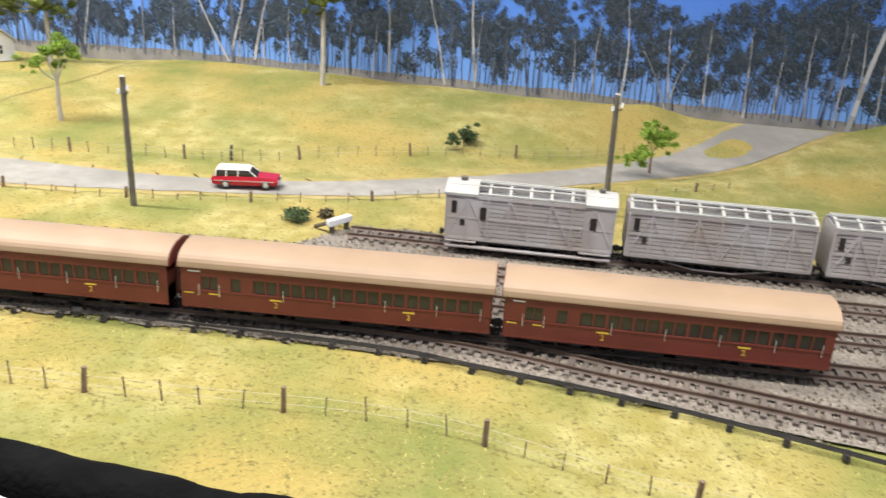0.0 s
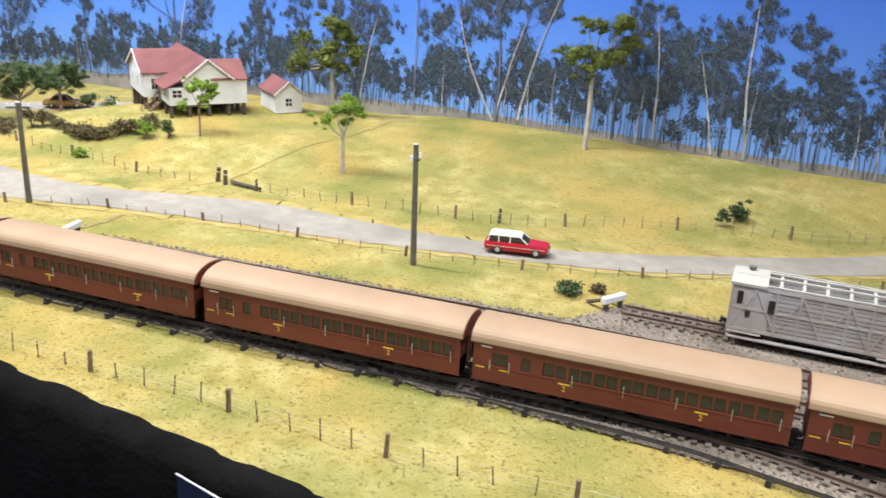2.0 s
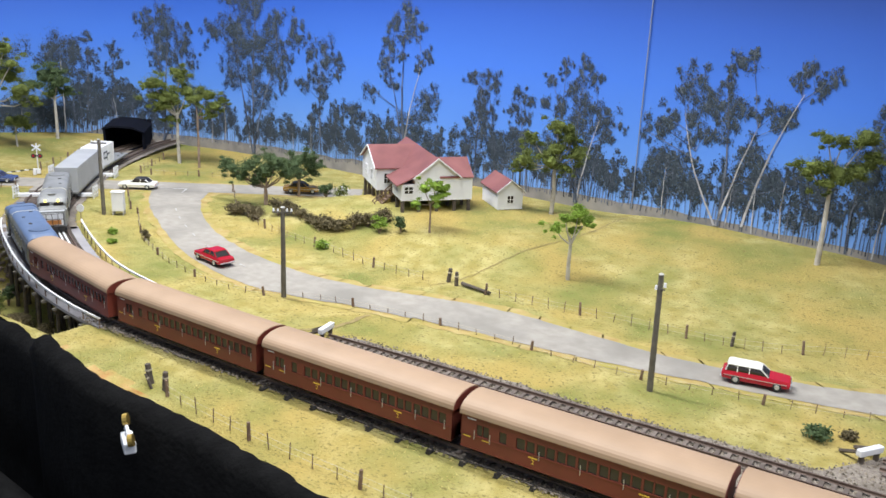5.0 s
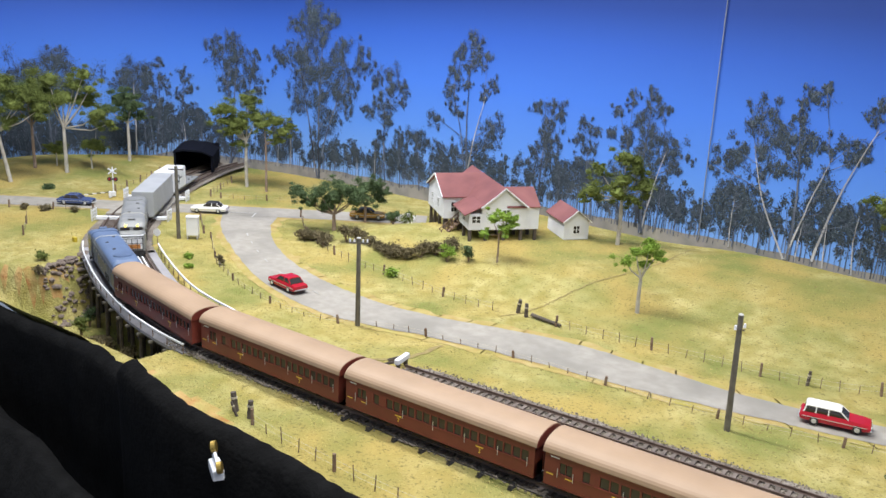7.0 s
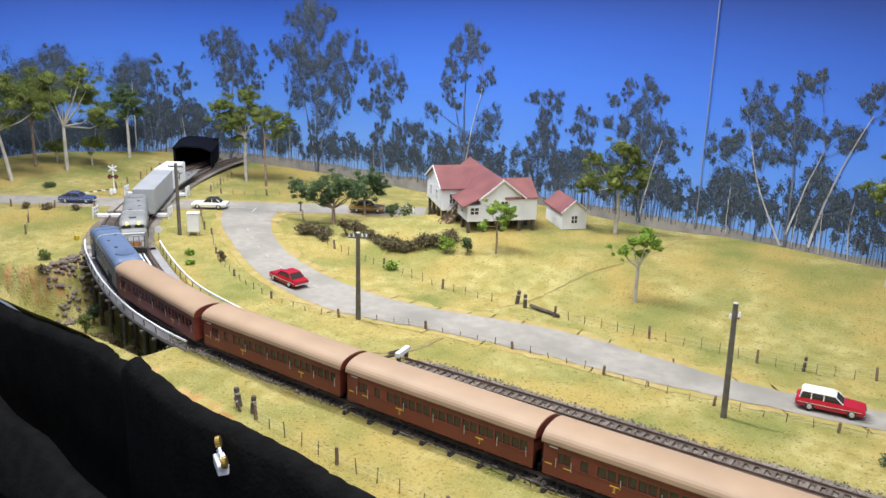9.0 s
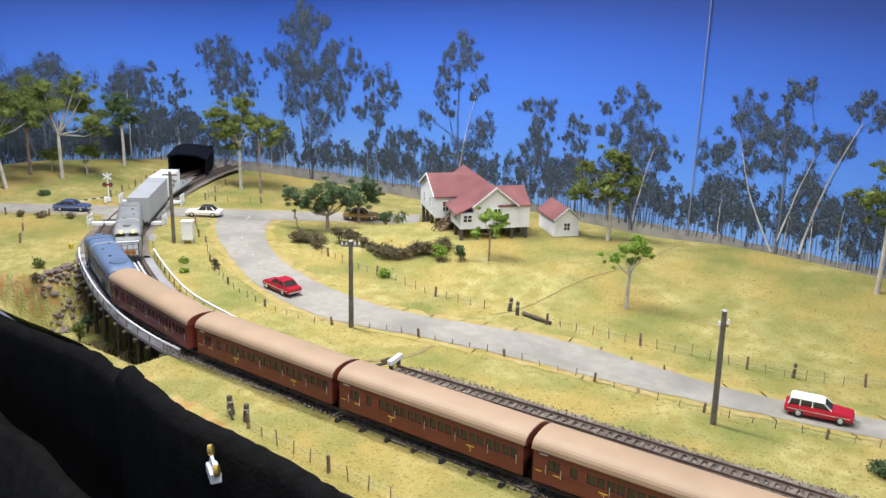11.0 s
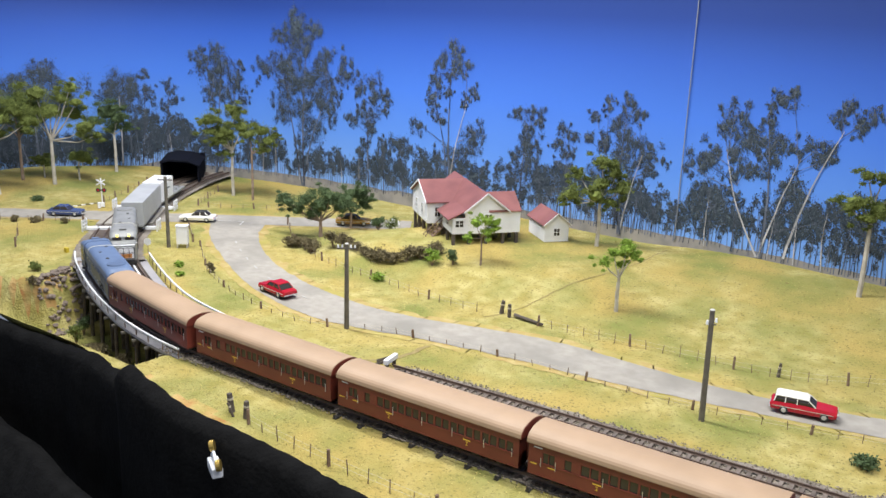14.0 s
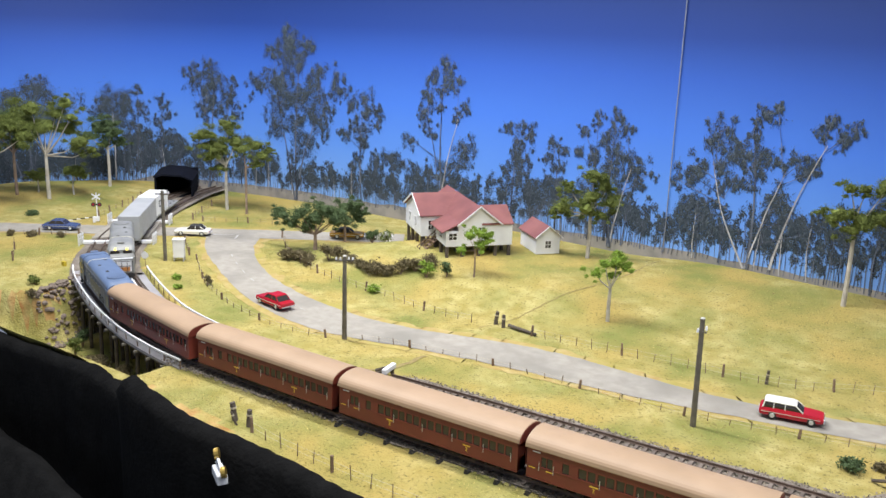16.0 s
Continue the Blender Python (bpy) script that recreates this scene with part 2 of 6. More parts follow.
def spline(pts, step):
    """a smooth line through the points, resampled at even steps: (x, y, heading)"""
    P = [Vector((*p, 0)) for p in pts]
    fine = []
    for i in range(len(P) - 1):
        a, b = P[i], P[i + 1]
        m0 = (b - (P[i - 1] if i else a)) * (0.5 if i else 1)
        m1 = ((P[i + 2] if i + 2 < len(P) else b) - a) * (0.5 if i + 2 < len(P) else 1)
        for k in range(24):
            t = k / 24
            fine.append(a * (2 * t**3 - 3 * t * t + 1) + m0 * (t**3 - 2 * t * t + t) + b * (3 * t * t - 2 * t**3) + m1 * (t**3 - t * t))
    fine.append(P[-1])
    acc = [0.0]
    for a, b in zip(fine, fine[1:]):
        acc.append(acc[-1] + (b - a).length)
    out, j = [], 0
    n = max(2, int(acc[-1] / step))
    for i in range(n + 1):
        s = acc[-1] * i / n
        while j < len(acc) - 2 and acc[j + 1] < s:
            j += 1
        t = (s - acc[j]) / max(1e-9, acc[j + 1] - acc[j])
        p = fine[j].lerp(fine[j + 1], t)
        d = fine[j + 1] - fine[j]
        out.append((p.x, p.y, math.atan2(d.y, d.x)))
    return out


def along(line, step, s):
    """the point at s mm along a line made by spline()"""
    i = min(len(line) - 2, max(0, int(s / step)))
    f = s / step - i
    a, b = line[i], line[i + 1]
    return a[0] + (b[0] - a[0]) * f, a[1] + (b[1] - a[1]) * f, a[2]


# ---- the plan ----
MAIN_NEAR = [(-1075, 1010), (-1051, 942), (-991, 829), (-941, 760), (-854, 655), (-745, 563), (-640, 508), (-550, 473), (-479, 454), (-400, 444), (-240, 441), (0, 444), (138, 449), (300, 453), (900, 453)]
MAIN_FAR = [(-1050, 1040), (-1026, 971), (-969, 867), (-914, 788), (-824, 686), (-758, 620), (-685, 572), (-548, 509), (-448, 485), (-393, 479), (-271, 479), (-100, 480), (41, 487), (124, 491), (300, 494), (900, 494)]
SIDING = [(-248, 519), (-129, 525), (0, 530), (110, 534), (300, 536), (900, 536)]
STOCK_SIDING = [(160, 582), (300, 579), (500, 577), (900, 574)]
GOODS_LOOP = [(150, 449.5), (245, 446), (330, 428), (383, 418), (446, 404), (560, 382), (800, 340)]
CROSSOVER = [(-225, 441), (-141, 459), (-96, 469), (-55, 478), (26, 487)]

ROAD_S = [(576, 946), (554, 929), (456, 836), (351, 767), (215, 694), (133, 661), (14, 637), (-78, 622), (-186, 612), (-279, 598), (-348, 582), (-416, 580), (-516, 607), (-627, 664), (-728, 728), (-800, 796)]
ROAD_N = [(484, 951), (458, 922), (409, 869), (303, 786), (200, 730), (105, 690), (0, 671), (-66, 672), (-165, 676), (-244, 662), (-310, 645), (-385, 640), (-487, 659), (-585, 701), (-676, 769), (-735, 850)]
CROSS_ROAD = [(-1222, 500), (-1160, 536), (-1076, 593), (-955, 677), (-790, 792), (-620, 908), (-555, 952)]

BACKDROP = [(1000, 900), (700, 945), (410, 955), (180, 978), (-49, 1016), (-196, 1038), (-450, 1062), (-700, 1078), (-900, 1075), (-1080, 1040), (-1220, 950), (-1310, 800), (-1350, 560), (-1350, 150)]
FRONT = [(-1400, 420), (-1100, 424), (-900, 428), (-760, 434), (-682, 437), (-575, 430), (-470, 412), (-436, 392), (-401, 381), (-324, 365), (-262, 364), (-167, 355), (-30, 337), (66, 324), (128, 313), (300, 297), (1000, 240)]

main_near, main_far = spline(MAIN_NEAR, 2.0), spline(MAIN_FAR, 2.0)
road_mid = spline([((a[0] + b[0]) / 2, (a[1] + b[1]) / 2) for a, b in zip(ROAD_S, ROAD_N)], 10)
cross_mid = spline(CROSS_ROAD, 10)
far_by_x = sorted((p[0], p[1]) for p in spline(MAIN_FAR, 20))
back_by_x = sorted((p[0], p[1]) for p in BACKDROP[:-2])
flat_pts = np.array([p[:2] for p in road_mid] + [p[:2] for p in cross_mid]
                    + [(405, 835), (425, 850), (440, 865), (470, 900), (500, 920), (520, 940)])


CREEK_BANK = [(420, -812), (437, -790), (456, -745), (476, -714), (522, -726), (560, -738), (600, -728), (640, -690)]


def climb(x, y):
    """the road rises towards the far right corner"""
    return 20 * smooth01(800, 980, y) * smooth01(330, 470, x)


def height(x, y):
    road_d = float(np.min(np.hypot(flat_pts[:, 0] - x, flat_pts[:, 1] - y)))
    east = smooth01(-290, -60, x)
    ridge = 26 * smooth01(710, 990, y)
    terrace = 24 * smooth01(715, 835, y) - 12 * smooth01(945, 1050, y)
    hill = (ridge * east + terrace * (1 - east)) * smooth01(-640, -480, x) * (1 - 0.45 * smooth01(330, 520, x))
    hill -= 6 * smooth01(800, 1050, y) * (1 - smooth01(-640, -480, x))
    # a knoll beside the stock siding road and the rise beyond the crossing
    hill += 10 * smooth01(-1020, -1180, x) * smooth01(640, 800, y)
    z = -1.2 + hill * smooth01(46, 105, road_d)
    n = noise.noise(Vector((x * 0.012, y * 0.012, 3.1)))
    z += 1.6 * n * smooth01(50, 95, road_d) * (1 if y > 560 or y < 420 else 0)
    # the creek under the bridge, shallower towards the front edge
    bank = lerp_on(CREEK_BANK, y)
    edge = lerp_on(far_by_x, x) + 30
    creek = smooth01(-425, -462, x) * smooth01(bank - 2, bank + 24, x) * smooth01(edge, edge - 42, y)
    creek *= 1 - 0.5 * smooth01(462, 428, y)
    z -= creek * (58 + 5 * n)
    z += climb(x, y)
    return z


# ---- ground ----
bm = bmesh.new()
XS = [-1400 + 8 * i for i in range(301)]
NY = 100
grid = []
for x in XS:
    y0, y1 = lerp_on(FRONT, x), lerp_on(back_by_x, x) + 6
    col = []
    for j in range(NY + 1):
        y = y0 + (y1 - y0) * (j / NY)
        col.append(bm.verts.new((x, y, height(x, y))))
    grid.append(col)
for a, b in zip(grid, grid[1:]):
    for j in range(NY):
        f = bm.faces.new((a[j], b[j], b[j + 1], a[j + 1]))
        c = f.calc_center_median()
        bare = noise.noise(Vector((c.x * 0.02, c.y * 0.02, 9.0)))
        cut = lerp_on(CREEK_BANK, c.y)
        f.material_index = 1 if (c.x < -600 and c.y < 620 and cut < c.x < cut + 6 + 9 * bare) or (-432 < c.x < -280 and c.y < 386 + 24 * bare) else 0
bmesh.ops.recalc_face_normals(bm, faces=bm.faces[:])
ground = part("ground", bm, [GRASS, EARTH], smooth=True, kind="structure", label="rolling scenery base covered in dry yellow static grass", category="ground")


def strip(pairs, z, thick=0.0):
    b = bmesh.new()
    rows = [[b.verts.new((*p, z + climb(*p))), b.verts.new((*q, z + climb(*q)))] for p, q in pairs]
    for a, c in zip(rows, rows[1:]):
        b.faces.new((a[0], c[0], c[1], a[1]))
    bmesh.ops.recalc_face_normals(b, faces=b.faces[:])
    for f in b.faces:
        if f.normal.z < 0:
            f.normal_flip()
    return b


def offset(line, lo, hi):
    return [((x + math.sin(h) * -lo, y + math.cos(h) * lo), (x + math.sin(h) * -hi, y + math.cos(h) * hi)) for x, y, h in line]


def wavy(pairs, amp, seed):
    out = []
    for i, (p, q) in enumerate(pairs):
        a = amp * noise.noise(Vector((i * 0.35, seed, 0)))
        c = amp * noise.noise(Vector((i * 0.35, seed + 7, 0)))
        d = (Vector(q) - Vector(p)).normalized()
        out.append((tuple(Vector(p) - d * a), tuple(Vector(q) + d * c)))
    return out


south, north = spline(ROAD_S, 8), spline(ROAD_N, 8)
n_road = 220
road_pairs = []
for i in range(n_road + 1):
    a, b = south[int(i / n_road * (len(south) - 1))], north[int(i / n_road * (len(north) - 1))]
    road_pairs.append((a[:2], b[:2]))
wide = [tuple(map(tuple, ((Vector(p) - (Vector(q) - Vector(p)).normalized() * 9), (Vector(q) + (Vector(q) - Vector(p)).normalized() * 11)))) for p, q in road_pairs]
part("verge", strip(wavy(wide, 9, 1), -0.85), VERGE, kind="structure", label="sandy gravel verge along the road", category="verge")
part("road", strip(wavy(road_pairs, 2.5, 2), -0.45), ROAD, kind="structure", label="worn grey two-lane country road", category="road")
part("verge", strip(wavy(offset(cross_mid, -34, 34), 6, 3), -0.7), VERGE, kind="structure", label="sandy verge of the crossing road", category="verge")
part("road", strip(wavy(offset(cross_mid, -26, 26), 2.0, 4), -0.2), ROAD, kind="structure", label="worn grey road over the level crossing", category="road")

# ballast beds
yard = [(-440 + 10 * i) for i in range(135)]
pairs = []
for x in yard:
    lo = lerp_on([(-440, 427), (-250, 428), (120, 430), (250, 424), (450, 386), (900, 310)], x)
    hi = lerp_on([(-440, 500), (-300, 497), (-262, 508), (-235, 540), (0, 548), (130, 556), (160, 600), (900, 596)], x)
    pairs.append(((x, lo), (x, hi)))
part("ballast_bed", strip(wavy(pairs, 5, 5), 0.0), BALLAST, kind="structure", label="grey-brown stone ballast under the yard tracks", category="ballast")
far_leg = [p for p in main_far if p[0] < -690]
part("ballast_bed", strip(wavy(offset(far_leg, -62, 20), 3, 6), 0.0), BALLAST, kind="structure", label="dark ballast under the curved double track", category="ballast")

# ---- the painted backdrop ----
bd_line = spline(BACKDROP, 10.0)


def on_backdrop(s, z, out=0.0):
    x, y, h = along(bd_line, 10.0, s)
    return Vector((x + math.sin(h) * -out, y + math.cos(h) * out, z))


BD_LEN = 10.0 * (len(bd_line) - 1)
bm = bmesh.new()
front = [[bm.verts.new(on_backdrop(s * 20.0, z, -off)) for z in (-70, 0, 120, 260, 520)] for off in (0, 4) for s in range(int(BD_LEN / 20) + 1)]
nb = len(front) // 2
for k in range(2):
    for a, b in zip(front[k * nb:(k + 1) * nb], front[k * nb + 1:(k + 1) * nb]):
        for i in range(4):
            bm.faces.new((a[i], a[i + 1], b[i + 1], b[i]) if k == 0 else (a[i], b[i], b[i + 1], a[i + 1]))
backdrop = part("backdrop", bm, SKY, smooth=True, kind="structure", label="curved printed backdrop of blue sky and gum forest", category="backdrop")


class Print:
    """flat ink on the backdrop, in (s, z)"""

    def __init__(self):
        self.v, self.f = [], []

    def poly(self, pts, out):
        n = len(self.v)
        self.v += [tuple(on_backdrop(s, z, -out) * K) for s, z in pts]
        self.f.append(tuple(range(n, n + len(pts))))

    def limb(self, a, b, w0, w1, out):
        d = Vector((b[0] - a[0], b[1] - a[1]))
        if d.length < 1e-3:
            return
        p = Vector((-d.y, d.x)).normalized()
        self.poly([(a[0] + p.x * w0, a[1] + p.y * w0), (a[0] - p.x * w0, a[1] - p.y * w0), (b[0] - p.x * w1, b[1] - p.y * w1), (b[0] + p.x * w1, b[1] + p.y * w1)], out)

    def done(self, name, material, label):
        me = bpy.data.meshes.new(name)
        me.from_pydata(self.v, [], self.f)
        me.materials.append(material)
        ob = new(name, me)
        ob.parent = backdrop
        return tagged(ob, label, kind="stuff")


rnd = random.Random(11)
trunks, leaves, sunlit, far_leaves, pale = Print(), Print(), Print(), Print(), Print()


def printed_leaf(ink, s, z, r, out):
    """one narrow hanging leaf"""
    a = rnd.gauss(0, 0.45)
    u, w = (math.sin(a) * r * 1.35, math.cos(a) * r * 1.35), (math.cos(a) * r * 0.6, -math.sin(a) * r * 0.6)
    k = rnd.uniform(-0.3, 0.3)
    ink.poly([(s - u[0], z - u[1]), (s + w[0] + u[0] * k, z + w[1] + u[1] * k), (s + u[0], z + u[1]), (s - w[0] + u[0] * k, z - w[1] + u[1] * k)], out)


def printed_clump(s, z, r, shade=0.45, thick=1.0):
    """a drooping leaf mass: a dark heart, leaf sprays round it, lit from above"""
    sprays = [(s + rnd.gauss(0, 0.72) * r, z + rnd.gauss(0, 0.66) * r - 0.1 * r, r * rnd.uniform(0.18, 0.42)) for _ in range(8 + int(r * 0.8))]
    for _ in range(int(thick * (46 + r * r * 2.0))):
        cs, cz, cr = rnd.choice(sprays)
        printed_leaf(leaves, cs + rnd.gauss(0, 0.6) * cr, cz - 0.2 * r + rnd.gauss(0, 0.75) * cr, rnd.uniform(0.6, 1.35), -1.0)
    for _ in range(int(thick * (46 + r * r * 2.2))):
        cs, cz, cr = rnd.choice(sprays)
        q, d = rnd.gauss(0, 0.65) * cr, rnd.gauss(0, 0.8) * cr
        printed_leaf(sunlit if d > -0.2 * cr and rnd.random() > shade else leaves, cs + q, cz + d - 0.2 * abs(rnd.gauss(0, 1)) * cr, rnd.uniform(0.45, 0.95), -1.3)


def printed_stem(a, b, w0, w1, bend, n=6, out=-1.5, ink=None):
    p, ink = a, ink or trunks
    for i in range(1, n + 1):
        t = i / n
        q = (a[0] + (b[0] - a[0]) * t + bend * math.sin(t * 3.14) + rnd.uniform(-0.5, 0.5), a[1] + (b[1] - a[1]) * t)
        ink.limb(p, q, w0 + (w1 - w0) * (t - 1 / n), w0 + (w1 - w0) * t, out)
        p = q


def gum(s, base, clumps, shade=0.45, thick=1.0):
    """a printed gum: a stem that forks towards each leaf mass (sideways, up, radius)"""
    tall = max(c[1] for c in clumps)
    lean = sum(c[0] for c in clumps) / len(clumps)
    width = 0.0062 * tall + 0.45
    stems = [(lean * 0.9, tall * 0.86)]
    spread = max(abs(c[0] - lean) for c in clumps)
    if spread > 40:
        stems += [(lean + sd * spread * 0.5, tall * 0.62) for sd in (-1, 1)]
    for k, (dx, top) in enumerate(stems):
        printed_stem((s + (k - 1) * 2.0 * (len(stems) > 1), base - 3), (s + dx, base + top), width * (1 if k == 0 else 0.75), width * 0.22, rnd.uniform(-0.04, 0.04) * tall, 9, -1.5, pale if rnd.random() < (0.45 if s < 1200 else 0.15) else trunks)
    for ds, dz, r in clumps:
        dx, top = min(stems, key=lambda q: abs(q[0] * min(1, dz / q[1]) - ds))
        at = max(0.12 * tall, min(top * 0.95, dz - 0.5 * abs(ds - dx) - r * 0.8))
        a = (s + dx * at / top, base + at)
        w = width * max(0.25, 1 - at / tall) * 0.55
        printed_stem(a, (s + ds, base + dz - 0.2 * r), w, 0.25, rnd.uniform(-0.1, 0.1) * r, 4)
        for _ in range(3):
            printed_stem((s + ds, base + dz - 0.3 * r), (s + ds + rnd.uniform(-0.8, 0.8) * r, base + dz + rnd.uniform(0, 0.7) * r), 0.3, 0.15, 0, 2)
        printed_clump(s + ds, base + dz, r, shade, thick)


FLOOR_TOP = [(0, 24), (421, 28), (703, 34), (888, 34), (1169, 32), (1343, 27), (1600, 18), (1724, 12), (2098, 10), (2186, 18), (2249, 2), (2358, -2), (2500, 2), (3000, 4)]


def sapling(s, h, w, shade):
    """a thin stem with one to three small leaf masses"""
    base = lerp_on(FLOOR_TOP, s) - rnd.uniform(0, 6)
    printed_stem((s, base - 2), (s + rnd.uniform(-3, 3), base + h * 0.85), rnd.uniform(0.35, 0.8), 0.2, rnd.uniform(-1.5, 1.5), 4, -0.7)
    for k in range(rnd.randint(2, 4)):
        cs, cz, cr = s + rnd.uniform(-0.5, 0.5) * w, base + h * rnd.uniform(0.42, 1.0), w * rnd.uniform(0.3, 0.6)
        for _ in range(int(16 + cr * cr * 1.4)):
            printed_leaf(far_leaves, cs + rnd.gauss(0, 0.55) * cr, cz + rnd.gauss(0, 0.7) * cr, rnd.uniform(0.6, 1.4), -0.45)
        for _ in range(int(4 + cr * cr * 0.35)):
            if rnd.random() > shade:
                printed_leaf(sunlit, cs + rnd.gauss(0, 0.5) * cr, cz + (0.2 + rnd.gauss(0, 0.5)) * cr, rnd.uniform(0.5, 1.0), -0.6)


# the far forest: saplings all along, thicker towards the dark corner
s = 120.0
while s < BD_LEN - 150:
    corner = smooth01(2080, 2240, s)
    clear = 0.5 + 0.5 * max(corner, smooth01(-0.25, 0.25, noise.noise(Vector((s * 0.009, 8.0, 0)))))
    sapling(s, rnd.uniform(26, 78) * (0.6 + 0.4 * clear) * (1.2 if s < 1100 else 1.0), rnd.uniform(7, 15), 0.5 + 0.35 * corner)
    s += rnd.uniform(2.2, 5.5) / clear * (0.95 if s < 1150 else 0.8)
s = 170.0
while s < BD_LEN - 200:
    corner = smooth01(2080, 2240, s)
    h = rnd.uniform(60, 105) * (1.15 if s < 1000 else 0.85)
    base = lerp_on(FLOOR_TOP, s) - 4
    gum(s, base, [(rnd.uniform(-0.16, 0.16) * h, h * rnd.uniform(0.45, 1.0), h * rnd.uniform(0.07, 0.13)) for _ in range(6)], 0.5 + 0.3 * corner, 0.9)
    s += rnd.uniform(20, 46) if s < 1000 else rnd.uniform(9, 18) if s > 2120 else rnd.uniform(28, 60)
# the tall gums that stand out against the sky
gum(2411, -22, [(-19, 201, 15), (15, 176, 26), (-30, 175, 29), (49, 153, 26), (5, 141, 33), (-46, 150, 20), (57, 119, 22), (23, 103, 27), (40, 69, 20), (-2, 71, 22)])
gum(2267, -3, [(-2, 161, 24), (21, 147, 15), (-24, 152, 15), (-7, 129, 20), (8, 114, 13)])
gum(2233, -3, [(-13, 175, 9), (-16, 145, 13), (-3, 109, 11), (-19, 99, 15), (-8, 63, 18), (-24, 74, 10)])
gum(2184, 9, [(-7, 145, 10), (-19, 125, 9), (1, 109, 10), (-11, 84, 11), (-3, 53, 11)])
gum(2090, -2, [(26, 210, 13), (-8, 225, 14), (10, 198, 15), (-18, 194, 18), (-56, 198, 9), (-46, 176, 13), (-2, 169, 17), (-27, 155, 17), (2, 144, 13), (-66, 142, 10), (-43, 121, 15)])
gum(1898, -2, [(15, 274, 22), (-27, 270, 14), (46, 252, 12), (-3, 248, 22), (47, 210, 16), (84, 199, 15), (17, 202, 24), (-51, 224, 14), (-98, 219, 13), (-90, 195, 13), (-51, 197, 19), (-14, 178, 24), (-75, 162, 13), (30, 164, 20), (-44, 150, 19), (49, 129, 15), (0, 132, 18), (-18, 105, 20), (-62, 128, 12), (7, 74, 10)])
gum(1749, 13, [(-5, 168, 15), (25, 159, 11), (-29, 154, 9), (-11, 139, 15), (19, 128, 11), (38, 112, 11), (1, 107, 14), (-35, 133, 7), (7, 74, 9)])
gum(1582, 42, [(-6, 202, 14), (18, 189, 10), (-28, 183, 8), (30, 159, 12), (-4, 169, 12), (40, 133, 10), (-45, 144, 8), (-25, 130, 8), (29, 109, 12), (62, 88, 11), (3, 144, 7), (-46, 87, 15), (-34, 56, 14), (-13, 41, 15), (26, 40, 12)])
gum(1447, 25, [(14, 138, 8), (-19, 143, 11), (-6, 122, 11), (-29, 132, 7), (2, 101, 11), (-18, 96, 12), (10, 76, 10), (-10, 67, 15), (24, 58, 10), (-30, 58, 10)])
gum(1370, 26, [(10, 124, 9), (-10, 114, 7), (22, 103, 8), (-2, 91, 9), (15, 73, 9), (-1, 48, 9)])
gum(1282, 20, [(29, 173, 8), (3, 175, 10), (-15, 159, 9), (48, 153, 8), (15, 149, 12), (58, 122, 8), (33, 125, 11), (-4, 129, 15), (-33, 119, 10), (10, 106, 14), (-18, 102, 12), (-53, 107, 6), (-39, 91, 7), (17, 83, 11), (-9, 75, 11)])
gum(1089, 29, [(49, 165, 16), (65, 154, 7), (86, 108, 16), (100, 96, 7), (75, 117, 9), (23, 146, 11), (6, 161, 7), (-7, 191, 11), (-18, 197, 6), (5, 180, 6), (28, 136, 11), (44, 121, 10), (-4, 140, 15), (4, 126, 11), (-31, 134, 8), (-54, 140, 12), (-63, 125, 8), (27, 103, 10), (43, 94, 9), (11, 109, 11), (-35, 87, 17), (-21, 71, 11), (-47, 66, 12), (-62, 53, 14)])
gum(1156, 29, [(19, 67, 10), (4, 59, 13), (21, 46, 10), (-6, 44, 12), (-14, 59, 9), (11, 30, 10), (-21, 33, 9)])
gum(1058, 34, [(-49, 178, 10), (-78, 175, 9), (-64, 162, 8), (-44, 163, 5), (-36, 127, 7)])
gum(896, 37, [(24, 150, 8), (24, 130, 11), (0, 130, 9), (23, 110, 9), (5, 106, 10), (11, 88, 10), (-5, 79, 6)])
gum(832, 31, [(33, 114, 11), (42, 101, 7), (20, 101, 9), (31, 86, 7), (14, 80, 9), (22, 61, 7)])
gum(799, 32, [(34, 131, 10), (17, 122, 9), (1, 158, 9), (-3, 174, 6), (6, 145, 9), (-7, 130, 9), (21, 105, 7), (-7, 103, 9), (9, 79, 7)])
gum(742, 28, [(10, 131, 11), (-8, 116, 7), (25, 124, 8), (1, 104, 8), (16, 98, 7), (17, 75, 8), (0, 66, 8)])
gum(646, 30, [(27, 119, 10), (6, 111, 11), (-12, 117, 8), (13, 94, 10), (-8, 86, 10), (29, 103, 5), (0, 53, 8), (-20, 50, 8)])
gum(599, 27, [(57, 91, 10), (29, 83, 11), (8, 95, 10), (-11, 75, 8), (15, 62, 8), (-34, 66, 10), (-10, 47, 7)])
gum(494, 37, [(19, 71, 8), (23, 49, 8), (-5, 84, 5), (-12, 63, 7), (-8, 46, 6), (9, 33, 7)])
for s, h, w in ((449, 151, 28), (419, 125, 22), (360, 150, 30), (310, 140, 30), (250, 150, 30), (2500, 150, 40), (2560, 170, 40)):
    gum(s, lerp_on(FLOOR_TOP, s) - 3, [(rnd.uniform(-1, 1) * w, h * rnd.uniform(0.45, 1.0), rnd.uniform(8, 15)) for _ in range(10)])
far_leaves.done("printed_understorey", PRINTLEAF, "printed dark blue-green understorey")
trunks.done("printed_trunks", PRINTTRUNK, "printed pale and dark gum trunks")
printed_stem((421, 18), (398, 150), 2.6, 1.8, 2, 8, -1.6, pale)
pale.done("printed_pale_trunks", PALEBARK, "printed pale bare gum trunks")
